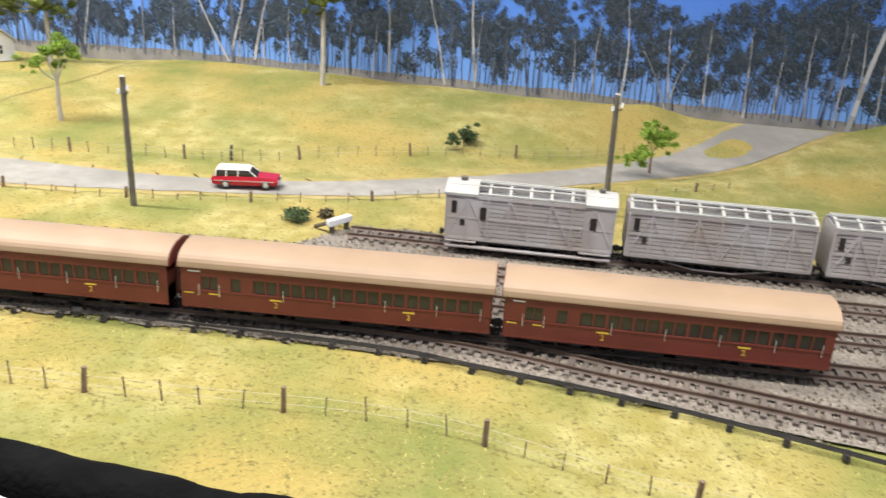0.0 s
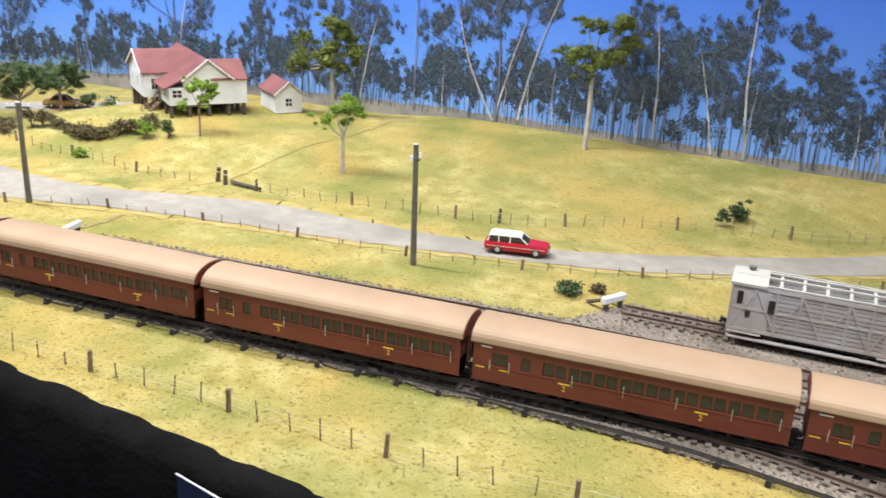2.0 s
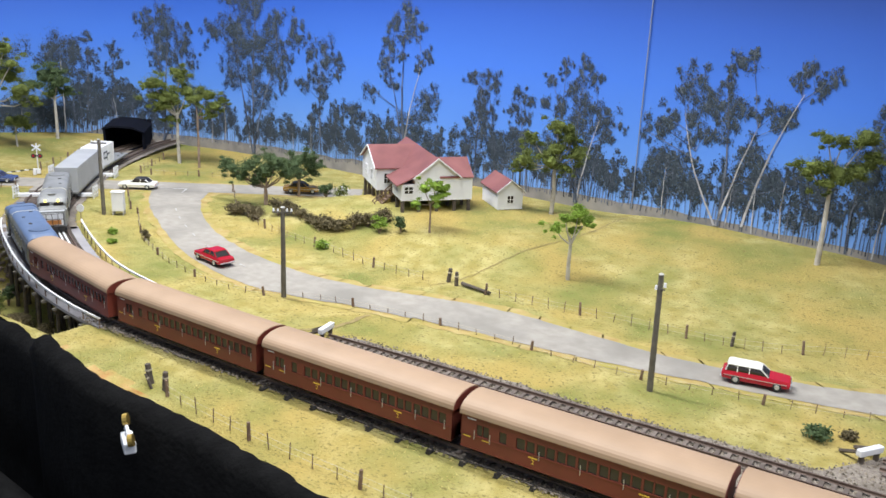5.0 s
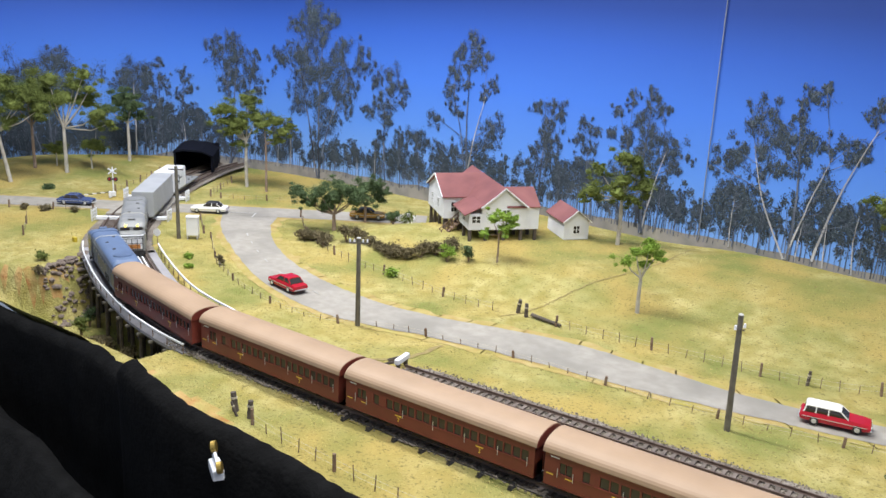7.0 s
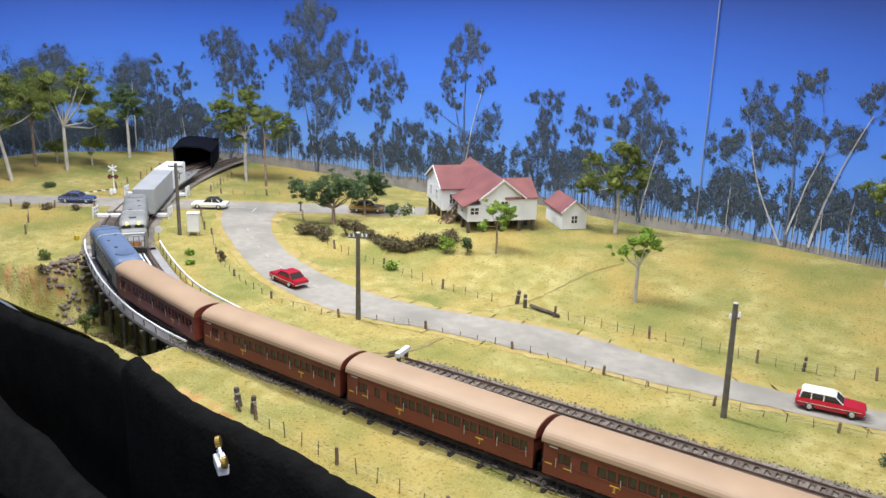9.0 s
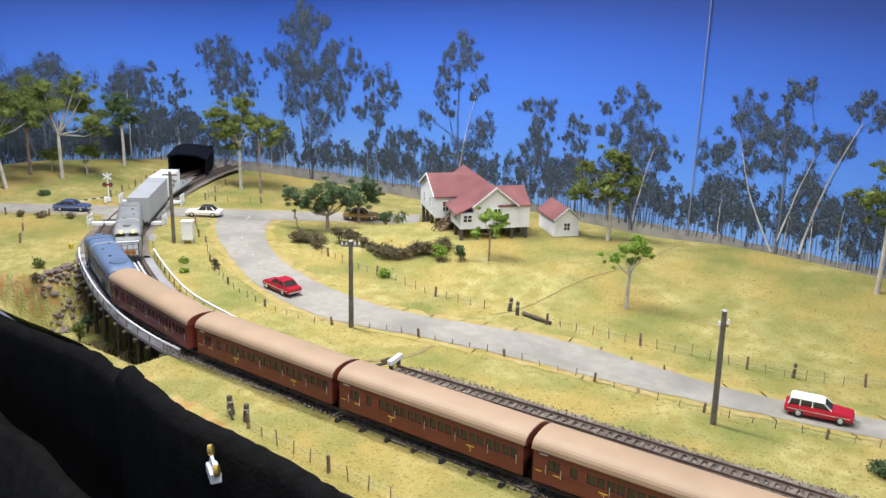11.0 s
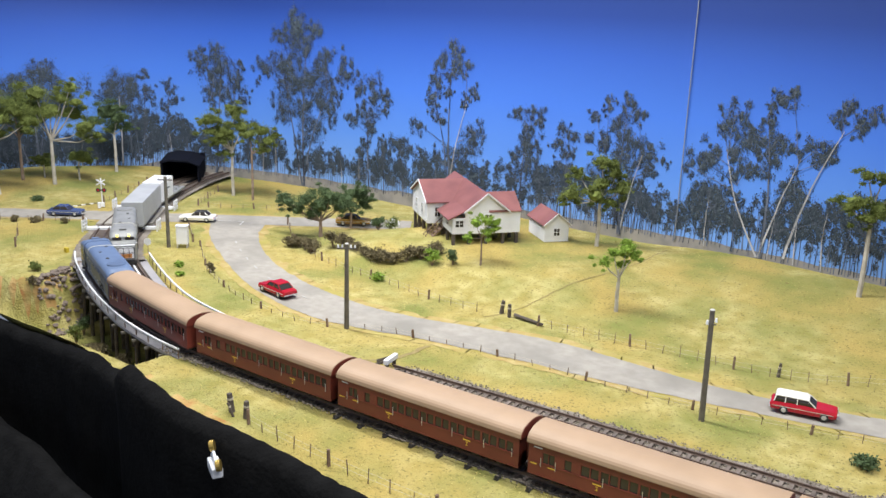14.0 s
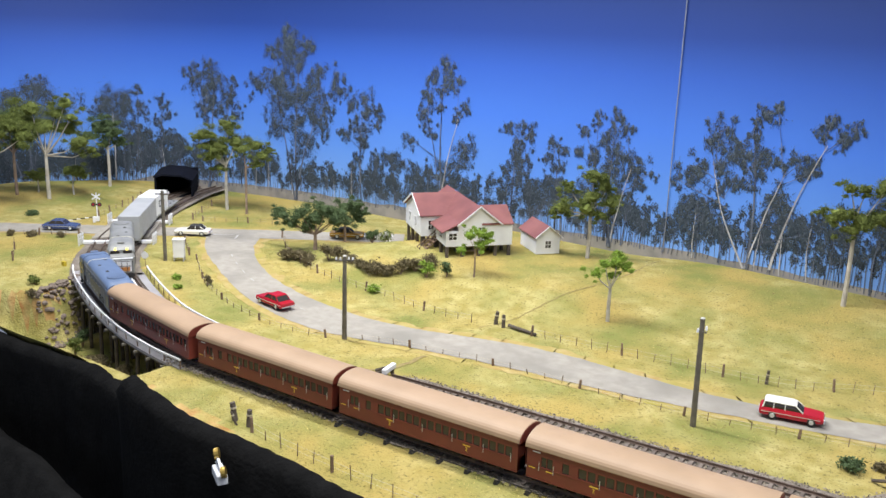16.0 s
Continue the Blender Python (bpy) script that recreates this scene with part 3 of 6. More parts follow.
leaves.done("printed_crowns", PRINTLEAF, "printed gum tree crowns")
sunlit.done("printed_sunlit_leaves", PRINTLEAF2, "printed sunlit leaves")
strip_pts = Print()
for i in range(int(BD_LEN / 10) - 1):
    edge = [(q, lerp_on(FLOOR_TOP, q) + 2.5 * noise.noise(Vector((q * 0.03, 0, 0)))) for q in (i * 10.0, i * 10.0 + 10)]
    strip_pts.poly([(edge[0][0], -66), (edge[1][0], -66), edge[1], edge[0]], -0.25)
strip_pts.done("printed_far_ground", PRINTGROUND, "printed grey forest floor")
# unseen board added beyond the front light to block it from the backdrop's top
part("light_pelmet", box(-215, 1250, 300, 312, BLOCKER_EDGE * 1000, 1000), DARKWOOD, kind="structure", label="unseen dark board added to keep front light off the upper backdrop", category="pelmet")
# the seam between two sheets of the backdrop
bm = bmesh.new()
p0 = on_backdrop(1200, 26, 2.0)
rod(bm, p0, on_backdrop(1200, 515, 2.0), 0.7, 0.7, 5)
part("backdrop_seam", bm, mat("dull_grey_seam", (0.22, 0.24, 0.28), 0.5), label="thin grey upright joint strip of the backdrop", category="trim", kind="structure")


# ---- track ----
SLEEPER_MESH = mesh_of("sleeper", box(-11.5, 11.5, -1.4, 1.4, 0.2, 1.7), SLEEPER)


def track(pts, label, x_from=None, x_to=None, gauge=12.0, sleepers=True):
    line = spline(pts, 3.5)
    ob = thing("railway_track", 0, 0, 0, 0, label, "track", "railway tracks")
    for side in (-1, 1):
        b = bmesh.new()
        off = side * (gauge / 2 + 0.5)
        secs = []
        for x, y, h in line[::2]:
            px, py = x - math.sin(h) * off, y + math.cos(h) * off
            nx, ny = -math.sin(h), math.cos(h)
            secs.append([(px - nx * w, py - ny * w, z) for w, z in ((-0.85, 1.7), (0.85, 1.7), (0.35, 2.4), (0.55, 3.6), (0.55, 4.1), (-0.55, 4.1), (-0.55, 3.6), (-0.35, 2.4))])
        loft(b, secs)
        part("rail", b, RAIL, ob)
    if sleepers:
        rest = bmesh.new()
        for i, (x, y, h) in enumerate(line[1:-1:2]):
            j = noise.noise(Vector((i * 3.3, y, 1)))
            if x_from is not None and x_from < x < x_to:
                sl = new("sleeper", SLEEPER_MESH)
                sl.parent = ob
                sl.matrix_basis = pose((x + 0.5 * j) * K, y * K, 0, 0, 0, math.degrees(h) + 90 + 3 * j)
            else:
                m = pose(x, y, 0, 0, 0, math.degrees(h) + 90 + 3 * j)
                n0 = len(rest.verts)
                bx(rest, -11.5, 11.5, -1.4, 1.4, 0.2, 1.7)
                rest.verts.ensure_lookup_table()
                for v in rest.verts[n0:]:
                    v.co = m @ v.co
        if len(rest.verts):
            part("sleeper_run", rest, SLEEPER, ob, kind="stuff")
        else:
            rest.free()
    return ob


track(MAIN_NEAR, "rusty single line of near main track on timber sleepers", -380, 420)
track(MAIN_FAR, "rusty far main track on timber sleepers", -380, 420)
track(SIDING, "rusty siding track ending at a white buffer stop", -240, 420)
track(STOCK_SIDING, "weedy stock siding track under grey wagons", 150, 420)
track(GOODS_LOOP, "curving loop track beside the grass", 200, 500)
track(CROSSOVER, "turnout crossover between the main tracks", gauge=12.0)

# ballast stones lying proud of the bed
bm_v, bm_f = [], []
rs = random.Random(5)
for _ in range(15000):
    x = rs.uniform(-440, 480)
    y = rs.uniform(lerp_on([(-440, 427), (-250, 428), (120, 430), (250, 424), (450, 386), (900, 310)], x) - 3, lerp_on([(-440, 500), (-300, 497), (-262, 508), (-235, 540), (0, 548), (130, 556), (160, 600), (900, 596)], x) + 3)
    r = rs.uniform(0.5, 1.3)
    a, n0 = rs.random() * 6.28, len(bm_v)
    for i in range(4):
        bm_v.append(((x + r * math.cos(a + i * 1.571) * rs.uniform(0.7, 1.2)) * K, (y + r * math.sin(a + i * 1.571) * rs.uniform(0.7, 1.2)) * K, rs.uniform(-0.2, 0.5) * K))
    bm_v.append((x * K, y * K, (0.6 + r * 0.8) * K))
    bm_f += [(n0 + i, n0 + (i + 1) % 4, n0 + 4) for i in range(4)]
me = bpy.data.meshes.new("ballast_stones")
me.from_pydata(bm_v, [], bm_f)
me.materials.append(STONE)
tagged(new("ballast_stones", me), "loose grey and brown ballast stones", "ballast", kind="stuff")

# ---- bridge ----
bridge = thing("trestle_bridge", -575, 500, 0, 0, "curved double-track timber trestle bridge with white rails", "bridge")


def local(p):
    return (p[0] + 575, p[1] - 500, p[2])


near_leg = [p for p in spline(MAIN_NEAR, 6.0) if -748 < p[0] < -404]
far_leg2 = [p for p in spline(MAIN_FAR, 6.0) if -700 < p[0] < -404]


def shifted(line, off, z):
    return [local((x - math.sin(h) * off, y + math.cos(h) * off, z)) for x, y, h in line]


def ribbon(line, lo, hi, z0, z1):
    b = bmesh.new()
    A, B, C, D = shifted(line, lo, z0), shifted(line, hi, z0), shifted(line, hi, z1), shifted(line, lo, z1)
    return loft(b, list(zip(A, B, C, D)))


part("deck", ribbon(near_leg, -21, 20, -2.6, 0.15), DECK, bridge, "weathered grey plank deck")
part("deck", ribbon(far_leg2, -20, 21, -2.9, 0.0), DECK, bridge, "weathered grey plank deck")
for line in (near_leg, far_leg2):
    for off in (-2.2, 2.2):
        part("guard_rail", ribbon(line, off - 0.9, off + 0.9, 1.2, 2.8), WHITE, bridge, "white guard timber")
part("handrail", ribbon(near_leg, -20.5, -19.0, 7.0, 8.6), WHITE, bridge, "white handrail")
part("handrail", ribbon(far_leg2, 24.0, 25.6, 7.0, 8.6), WHITE, bridge, "white handrail")
for line, off in ((near_leg, -20), (far_leg2, 24.8)):
    for i, p in enumerate(shifted(line, off, 0)[::4]):
        h = line[::4][i][2]
        part("handrail_post", rod(bmesh.new(), (p[0], p[1], -2), (p[0], p[1], 7.2), 0.55, 0.45, 5), POST, bridge)
        e = 4.5 if off < 0 else -3.5
        b = bmesh.new()
        u = Vector((math.sin(h), -math.cos(h), 0)) * e
        rod(b, (p[0] - u.x * 2, p[1] - u.y * 2, -4.4), (p[0] + u.x, p[1] + u.y, -4.4), 1.5, 1.5, 4)
        part("transom", b, POLE, bridge)
for line in (near_leg, far_leg2):
    for off in (-12, 12):
        part("girder", ribbon(line, off - 2, off + 2, -10, -3), DARKWOOD, bridge)
    pts = [p for p in line if -715 < p[0] < -440]
    for x, y, h in pts[4::9]:
        for off in (-15, -5, 5, 15):
            p = local((x - math.sin(h) * off, y + math.cos(h) * off, 0))
            part("pile", rod(bmesh.new(), (p[0], p[1] + off * 0.1, -66), (p[0], p[1], -9), 2.2, 1.9, 7), DARKWOOD, bridge)
        a, c = local((x + math.sin(h) * 18, y - math.cos(h) * 18, -12)), local((x - math.sin(h) * 18, y + math.cos(h) * 18, -12))
        part("cap_beam", rod(bmesh.new(), a, c, 2.6, 2.6, 4), DARKWOOD, bridge)

# ---- tunnel mouth ----
tunnel = thing("tunnel_mouth", -1036, 926, -9, 44, "black boxed hole where the tracks leave the scene", "tunnel")
b = box(-32, -29, -4, 95, -1, 46)
bx(b, 29, 32, -4, 95, -1, 40)
part("side_wall", b, BLACKHOLE, tunnel)
b = bmesh.new()
loft(b, [[(-33, yy, 47), (-18, yy, 51), (13, yy, 49), (33, yy, 40), (33, yy, 38), (13, yy, 46), (-18, yy, 48), (-33, yy, 44)] for yy in (-6, 95)])
part("roof", b, BLACKHOLE, tunnel)
part("back_wall", box(-32, 32, 92, 95, -1, 47), BLACKHOLE, tunnel)
part("inner_floor", box(-29, 29, 0, 92, 9.4, 9.6), BLACKHOLE, tunnel)


# ---- rolling stock ----
def text_mesh(words, size, material, name="lettering"):
    cu = bpy.data.curves.new(name, "FONT")
    cu.body, cu.size, cu.align_x, cu.extrude = words, size * K, "CENTER", 0.08 * K
    ob = new(name, cu)
    dg = bpy.context.evaluated_depsgraph_get()
    me = bpy.data.meshes.new_from_object(ob.evaluated_get(dg))
    bpy.data.objects.remove(ob)
    bpy.data.curves.remove(cu)
    me.materials.clear()
    me.materials.append(material)
    return me


def hang(name, me, parent, x, y, z, rx=0, ry=0, rz=0, label=""):
    ob = new(name, me)
    ob.parent = parent
    ob.matrix_basis = pose(x * K, y * K, z * K, rx, ry, rz)
    return tagged(ob, label)


def wheel_mesh():
    b = bmesh.new()
    rod(b, (0, -1.0, 0), (0, 1.0, 0), 4.6, 4.6, 16)
    rod(b, (0, -1.5, 0), (0, -1.0, 0), 1.6, 3.6, 10)
    return mesh_of("wheel", b, UNDER)


WHEEL = wheel_mesh()


def bogie(parent, x, axles, z=4.2):
    b = bmesh.new()
    L = (len(axles) - 1) * 0.5
    lo, hi = min(axles) - 5, max(axles) + 5
    for sd in (-1, 1):
        bx(b, x + lo, x + hi, sd * 9.5 - 0.8, sd * 9.5 + 0.8, z + 3, z + 6.5, 0.5)
        for a in axles:
            bx(b, x + a - 1.8, x + a + 1.8, sd * 10.6 - 0.8, sd * 10.6 + 0.8, z + 2.6, z + 6, 0.4)
        for a, c in zip(axles, axles[1:]):
            rod(b, (x + (a + c) / 2, sd * 10.4, z + 2), (x + (a + c) / 2, sd * 10.4, z + 6), 1.1, 1.1, 8)
    bx(b, x - 3, x + 3, -9.5, 9.5, z + 4, z + 7.5)
    bg = part("bogie", b, UNDER, parent)
    for a in axles:
        for sd in (-1, 1):
            hang("wheel", WHEEL, bg, x + a, sd * 6.6, z + 4.4)
    return bg


def coupler(parent, x, d):
    b = box(min(x, x + d * 4), max(x, x + d * 4), -1, 1, 9, 11.5, 0.3)
    bx(b, min(x + d * 3.4, x + d * 5.2), max(x + d * 3.4, x + d * 5.2), -1.8, 1.8, 8.4, 12, 0.4)
    part("coupler", b, UNDER, parent)
    b = bmesh.new()
    for yy in (-4, 4):
        rod(b, (x, yy, 9.5), (x + d * 2, yy, 7.0), 0.5, 0.5, 5)
        rod(b, (x + d * 2, yy, 7.0), (x + d * 3, yy, 4.5), 0.5, 0.5, 5)
    part("brake_hose", b, UNDER, parent)


def carriage(label):
    c = thing("passenger_carriage", 0, 0, 0, 0, label, "carriage", "passenger train")
    H, W = 79.0, 15.2
    part("underframe", box(-H + 3, H - 3, -11, 11, 8.6, 11.4), UNDER, c)
    for x0, x1, y0 in ((-22, 2, -9), (8, 30, -8), (-30, 28, 5)):
        part("equipment_box", box(x0, x1, y0, y0 + 5, 4.6, 8.8, 0.5), UNDER, c)
    b = bmesh.new()
    for yy in (-12.5, 12.5):
        for x0, x1 in ((-34, -22), (22, 34)):
            rod(b, (x0, yy * 0.9, 9), ((x0 + x1) / 2, yy * 0.9, 5.4), 0.4, 0.4, 4)
            rod(b, ((x0 + x1) / 2, yy * 0.9, 5.4), (x1, yy * 0.9, 9), 0.4, 0.4, 4)
        rod(b, (-28, yy * 0.9, 5.4), (28, yy * 0.9, 5.4), 0.4, 0.4, 4)
    part("truss_rod", b, UNDER, c)
    bogie(c, -52, (-10, 10))
    bogie(c, 52, (-10, 10))
    b = bmesh.new()
    bx(b, -H, H, -W + 0.7, W - 0.7, 11, 20.3)
    bx(b, -H, H, -W + 0.7, W - 0.7, 28.2, 33)
    for sd in (-1, 1):
        y0, y1 = sorted((sd * (W - 0.8), sd * W))
        bx(b, -H, H, y0, y1, 11, 20.4)
        bx(b, -H, H, y0, y1, 28.0, 33.2)
        bx(b, -H - 0.1, H + 0.1, *sorted((sd * (W - 0.3), sd * (W + 0.25))), 19.6, 20.5)
        bx(b, -H - 0.1, H + 0.1, *sorted((sd * (W - 0.3), sd * (W + 0.25))), 10.6, 11.6)
    # pillars between the windows
    x = -41.0
    spans = [(-H, -68.5), (-60.0, -53.0), (-48.0, -41.5)]
    panes = [(-68.5, -64.5), (-64.2, -60.0), (-53.0, -48.0)]
    for k in range(9):
        panes += [(x + 0.0, x + 5.4), (x + 6.2, x + 11.6)]
        spans += [(x + 5.4, x + 6.2), (x + 11.6, x + 13.0)]
        x += 13.0
    spans += [(-64.5, -64.2), (x - 0.3, H)]
    for x0, x1 in spans:
        for sd in (-1, 1):
            bx(b, x0, x1, *sorted((sd * (W - 1.0), sd * W)), 20.2, 28.2)
    for sd in (-1, 1):
        bx(b, *sorted((sd * (H - 0.9), sd * H)), -W + 0.3, W - 0.3, 11, 33)
    part("body", b, MAROON, c)
    for x0, x1 in panes:
        for sd in (-1, 1):
            part("pane", box(x0 - 0.2, x1 + 0.2, *sorted((sd * (W - 1.3), sd * (W - 0.7))), 20.2, 28.2), GLASS, c)
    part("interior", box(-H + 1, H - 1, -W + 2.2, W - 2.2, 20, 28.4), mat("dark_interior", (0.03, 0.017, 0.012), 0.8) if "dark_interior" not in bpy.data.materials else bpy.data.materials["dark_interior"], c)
    prof = [(-W - 0.9, 32.6)] + [((W + 0.9) * math.sin(a), 32.8 + 8.6 * math.cos(a) ** 0.8) for a in [math.radians(-88 + i * 176 / 16) for i in range(17)]] + [(W + 0.9, 32.6)]
    loftb = bmesh.new()
    loft(loftb, [[(xx, p[0], p[1]) for p in prof] for xx in (-H - 1.2, H + 1.2)])
    part("roof", loftb, TANROOF, c, "matt tan arched roof", smooth=False)
    for sd in (-1, 1):
        b = bmesh.new()
        loft(b, [[(sd * (H + xx), p[0] * 0.985, p[1] - 0.6) for p in prof] for xx in (1.25, 1.6)])
        part("roof_end", b, MAROON, c)
        b = bmesh.new()
        bx(b, *sorted((sd * H, sd * (H + 0.5))), -4, 4, 12, 30)
        part("end_door", b, MAROON, c)
    for xx in (-69.6, -59.0, -26, 0, 26, 52, 74):
        for sd in (-1, 1):
            part("grab_rail", rod(bmesh.new(), (xx, sd * (W + 0.5), 17.5), (xx, sd * (W + 0.5), 24.0), 0.22, 0.22, 4), CHROME, c)
    for xx, w in ((-75, 5), (-62, 5), (-30, 6), (38, 6)):
        for sd in (-1, 1):
            b = box(xx - w / 2, xx + w / 2, *sorted((sd * W, sd * (W + 0.12))), 17.6 if xx > -60 else 18.2, 18.5 if xx > -60 else 18.9)
            part("lettering", b, GOLD, c)
    two = text_mesh("2", 4.2, GOLD)
    for xx in (-30, 38):
        hang("class_number", two, c, xx, -W - 0.1, 14.0, 90, 0, 0, "yellow figure two")
        hang("class_number", two, c, xx, W + 0.1, 14.0, 90, 0, 180, "yellow figure two")
    part("class_plate", box(-75, -69, -W - 0.12, -W, 30.2, 31.0), WHITE, c)
    coupler(c, -H, -1)
    coupler(c, H, 1)
    return c


near_step = sum(math.dist(a[:2], b[:2]) for a, b in zip(main_near, main_near[1:])) / (len(main_near) - 1)


def near_pose(mid, reach):
    """the pose of a vehicle on the near main, its bogies reach mm before and behind mid"""
    ax, ay, _ = along(main_near, near_step, mid - reach)
    bx_, by_, _ = along(main_near, near_step, mid + reach)
    return pose((ax + bx_) / 2 * K, (ay + by_) / 2 * K, 0, 0, 0, math.degrees(math.atan2(by_ - ay, bx_ - ax)))


TRAIN_HEAD = 618.0
first = carriage("maroon wooden passenger carriage with tan arched roof")
for k in range(6):
    m = near_pose(TRAIN_HEAD + 241.0 + 165.0 * k, 52)
    if k == 0:
        first.matrix_basis = m
    else:
        copy_thing(first, m)


def rounded(w, z0, top, r, n=6):
    """a body cross-section (y, z): upright sides and rounded shoulders"""
    pts = [(-w, z0)]
    for i in range(n + 1):
        a = math.pi - i * math.pi / 2 / n
        pts.append((-w + r + r * math.cos(a), top - r * 0.75 + r * 0.75 * math.sin(a)))
    for i in range(n + 1):
        a = math.pi / 2 - i * math.pi / 2 / n
        pts.append((w - r + r * math.cos(a), top - r * 0.75 + r * 0.75 * math.sin(a)))
    return pts + [(w, z0)]


def body(secs):
    return loft(bmesh.new(), [[(x, p[0], p[1]) for p in rounded(*rest)] for x, *rest in secs])


def diesel(name, label, paint, roofpaint, band, number):
    d = thing(name, 0, 0, 0, 0, label, "locomotive")
    part("frame", box(-75, 77, -13.6, 13.6, 9.6, 12.2, 0.4), paint, d)
    part("fuel_tank", box(-16, 14, -11, 11, 3.4, 9.6, 1.2), UNDER, d)
    for x0, x1 in ((-20, -17), (15, 19)):
        part("air_tank", rod(bmesh.new(), (x0, -10, 7), (x1 + 3, -10, 7), 2.2, 2.2, 10), UNDER, d)
    part("underframe", box(-74, 76, -9, 9, 7.5, 9.8), UNDER, d)
    bogie(d, -46, (-15, 0, 15))
    bogie(d, 46, (-15, 0, 15))
    # hood, cab and nose
    part("hood", body([(-42, 14.0, 12, 33.4, 1.0), (77, 14.0, 12, 33.4, 1.0)]), paint, d)
    hr = body([(-44, 14.3, 32.8, 41.4, 7.5), (71, 14.3, 32.8, 40.6, 7.5), (77, 13.6, 32.8, 38.6, 6.5)])
    part("hood_roof", hr, roofpaint, d, smooth=False)
    part("cab", body([(-66, 14.6, 12, 33.0, 1.5), (-42, 14.9, 12, 33.4, 1.5)]), paint, d)
    part("cab_roof", body([(-67.5, 14.0, 31.5, 35.5, 4.0), (-62, 15.4, 32, 39.4, 6.0), (-54, 15.4, 32.4, 41.8, 7.5), (-43.6, 15.0, 32.6, 42.0, 7.5)]), roofpaint, d)
    part("nose", body([(-77.5, 11.5, 10, 26.0, 4.0), (-76, 13.4, 9, 29.4, 4.5), (-72, 14.2, 9, 31.0, 4.5), (-66, 14.5, 9, 32.2, 4.5)]), roofpaint if name != "diesel_locomotive" else paint, d)
    part("nose_ledge", body([(-78.0, 12.0, 27.0, 28.0, 0.6), (-70, 14.9, 27.6, 28.8, 0.6)]), WHITE, d, "pale nose band")
    for sd in (-1, 1):
        yy = sorted((sd * 14.75, sd * 15.05))
        part("cab_window", box(-62, -54, *yy, 23.5, 31.2), GLASS, d)
        part("cab_door_window", box(-47.4, -44.8, *yy, 24.5, 30.6), GLASS, d)
        part("windscreen", box(-69.6, -67.3, *sorted((sd * 2, sd * 12)), 32.0, 35.0, 0.3), GLASS, d)
        part("door_seam", box(-43.2, -42.6, *sorted((sd * 14.6, sd * 15.3)), 12, 34), UNDER, d)
    # faded colour band with a rounded front end
    for sd in (-1, 1):
        pts = [(76.6, 13.4), (-2, 13.4), (-8, 14.6), (-12, 17.5), (-13.2, 21), (-12.4, 24.2), (-9, 26.2), (76.6, 26.2)]
        b = bmesh.new()
        loft(b, [[(px, sd * yy, pz) for px, pz in pts] for yy in (13.9, 14.16)])
        part("colour_band", b, band, d, "faded khaki-yellow side band")
        for x0 in (40, 52.5):
            b = bmesh.new()
            bx(b, x0, x0 + 11, *sorted((sd * 14.0, sd * 14.35)), 13.5, 29.5)
            for i in range(9):
                bx(b, x0 + 0.3, x0 + 10.7, *sorted((sd * 14.3, sd * 14.6)), 14.2 + i * 1.7, 14.8 + i * 1.7)
            part("grille", b, GREYBODY, d)
        for i, xx in enumerate((-34, -22, -9, 4, 17, 30)):
            part("hood_door_seam", box(xx - 0.18, xx + 0.18, *sorted((sd * 14.0, sd * 14.24)), 13, 31), paint, d)
            b = bmesh.new()
            for zz in (16.5, 27.5):
                bx(b, xx + 5.0, xx + 8.0, *sorted((sd * 14.1, sd * 14.7)), zz, zz + 0.6)
            part("door_handle", b, CHROME, d)
        for x0 in (-39, 39.5, 51):
            b = bmesh.new()
            a, c2 = (x0, sd * 15.2, 12), (x0 + 6, sd * 15.2, 12)
            rod(b, a, (a[0], a[1], 20.5), 0.35, 0.35, 5)
            rod(b, c2, (c2[0], c2[1], 20.5), 0.35, 0.35, 5)
            rod(b, (a[0], a[1], 20.5), (c2[0], c2[1], 20.5), 0.35, 0.35, 5)
            rod(b, (a[0], a[1], 16), (c2[0], c2[1], 16), 0.3, 0.3, 5)
            part("side_handrail", b, UNDER, d)
        b = bmesh.new()
        rod(b, (78.5, sd * 12.5, 12), (78.5, sd * 12.5, 27), 0.35, 0.35, 5)
        rod(b, (78.5, sd * 12.5, 27), (76.5, sd * 9, 30), 0.35, 0.35, 5)
        part("end_handrail", b, UNDER, d)
        part("step", box(-73, -67, *sorted((sd * 12, sd * 14.2)), 4.5, 5.3), UNDER, d)
        part("step", box(70, 76, *sorted((sd * 12, sd * 14.2)), 4.5, 5.3), UNDER, d)
        part("roof_lip", box(-42, 75, *sorted((sd * 14.0, sd * 14.75)), 32.2, 33.2), roofpaint, d)
    b = bmesh.new()
    rod(b, (54, 0, 40.4), (54, 0, 41.6), 9.5, 9.2, 24)
    for i in range(-4, 5):
        bx(b, 54 - math.sqrt(max(1, 80 - (i * 2) ** 2)), 54 + math.sqrt(max(1, 80 - (i * 2) ** 2)), i * 2 - 0.3, i * 2 + 0.3, 41.5, 42.0)
    part("roof_fan", b, roofpaint, d)
    for xx, yy in ((-18, 4), (-18, -7), (2, -6), (30, -4)):
        part("roof_vent", box(xx - 2.2, xx + 2.2, yy - 1.6, yy + 1.6, 39.5, 41.9 - abs(yy) * 0.12, 0.3), UNDER, d)
    part("roof_joint", body([(-23.6, 14.45, 32.6, 41.55, 7.5), (-22.8, 14.45, 32.6, 41.55, 7.5)]), CREAM, d)
    b = bmesh.new()
    rod(b, (-56, -3, 41.2), (-56, 3, 41.2), 1.2, 1.2, 8)
    bx(b, -58, -54, -4, 4, 41.4, 43.0, 0.5)
    part("horn_cover", b, roofpaint, d)
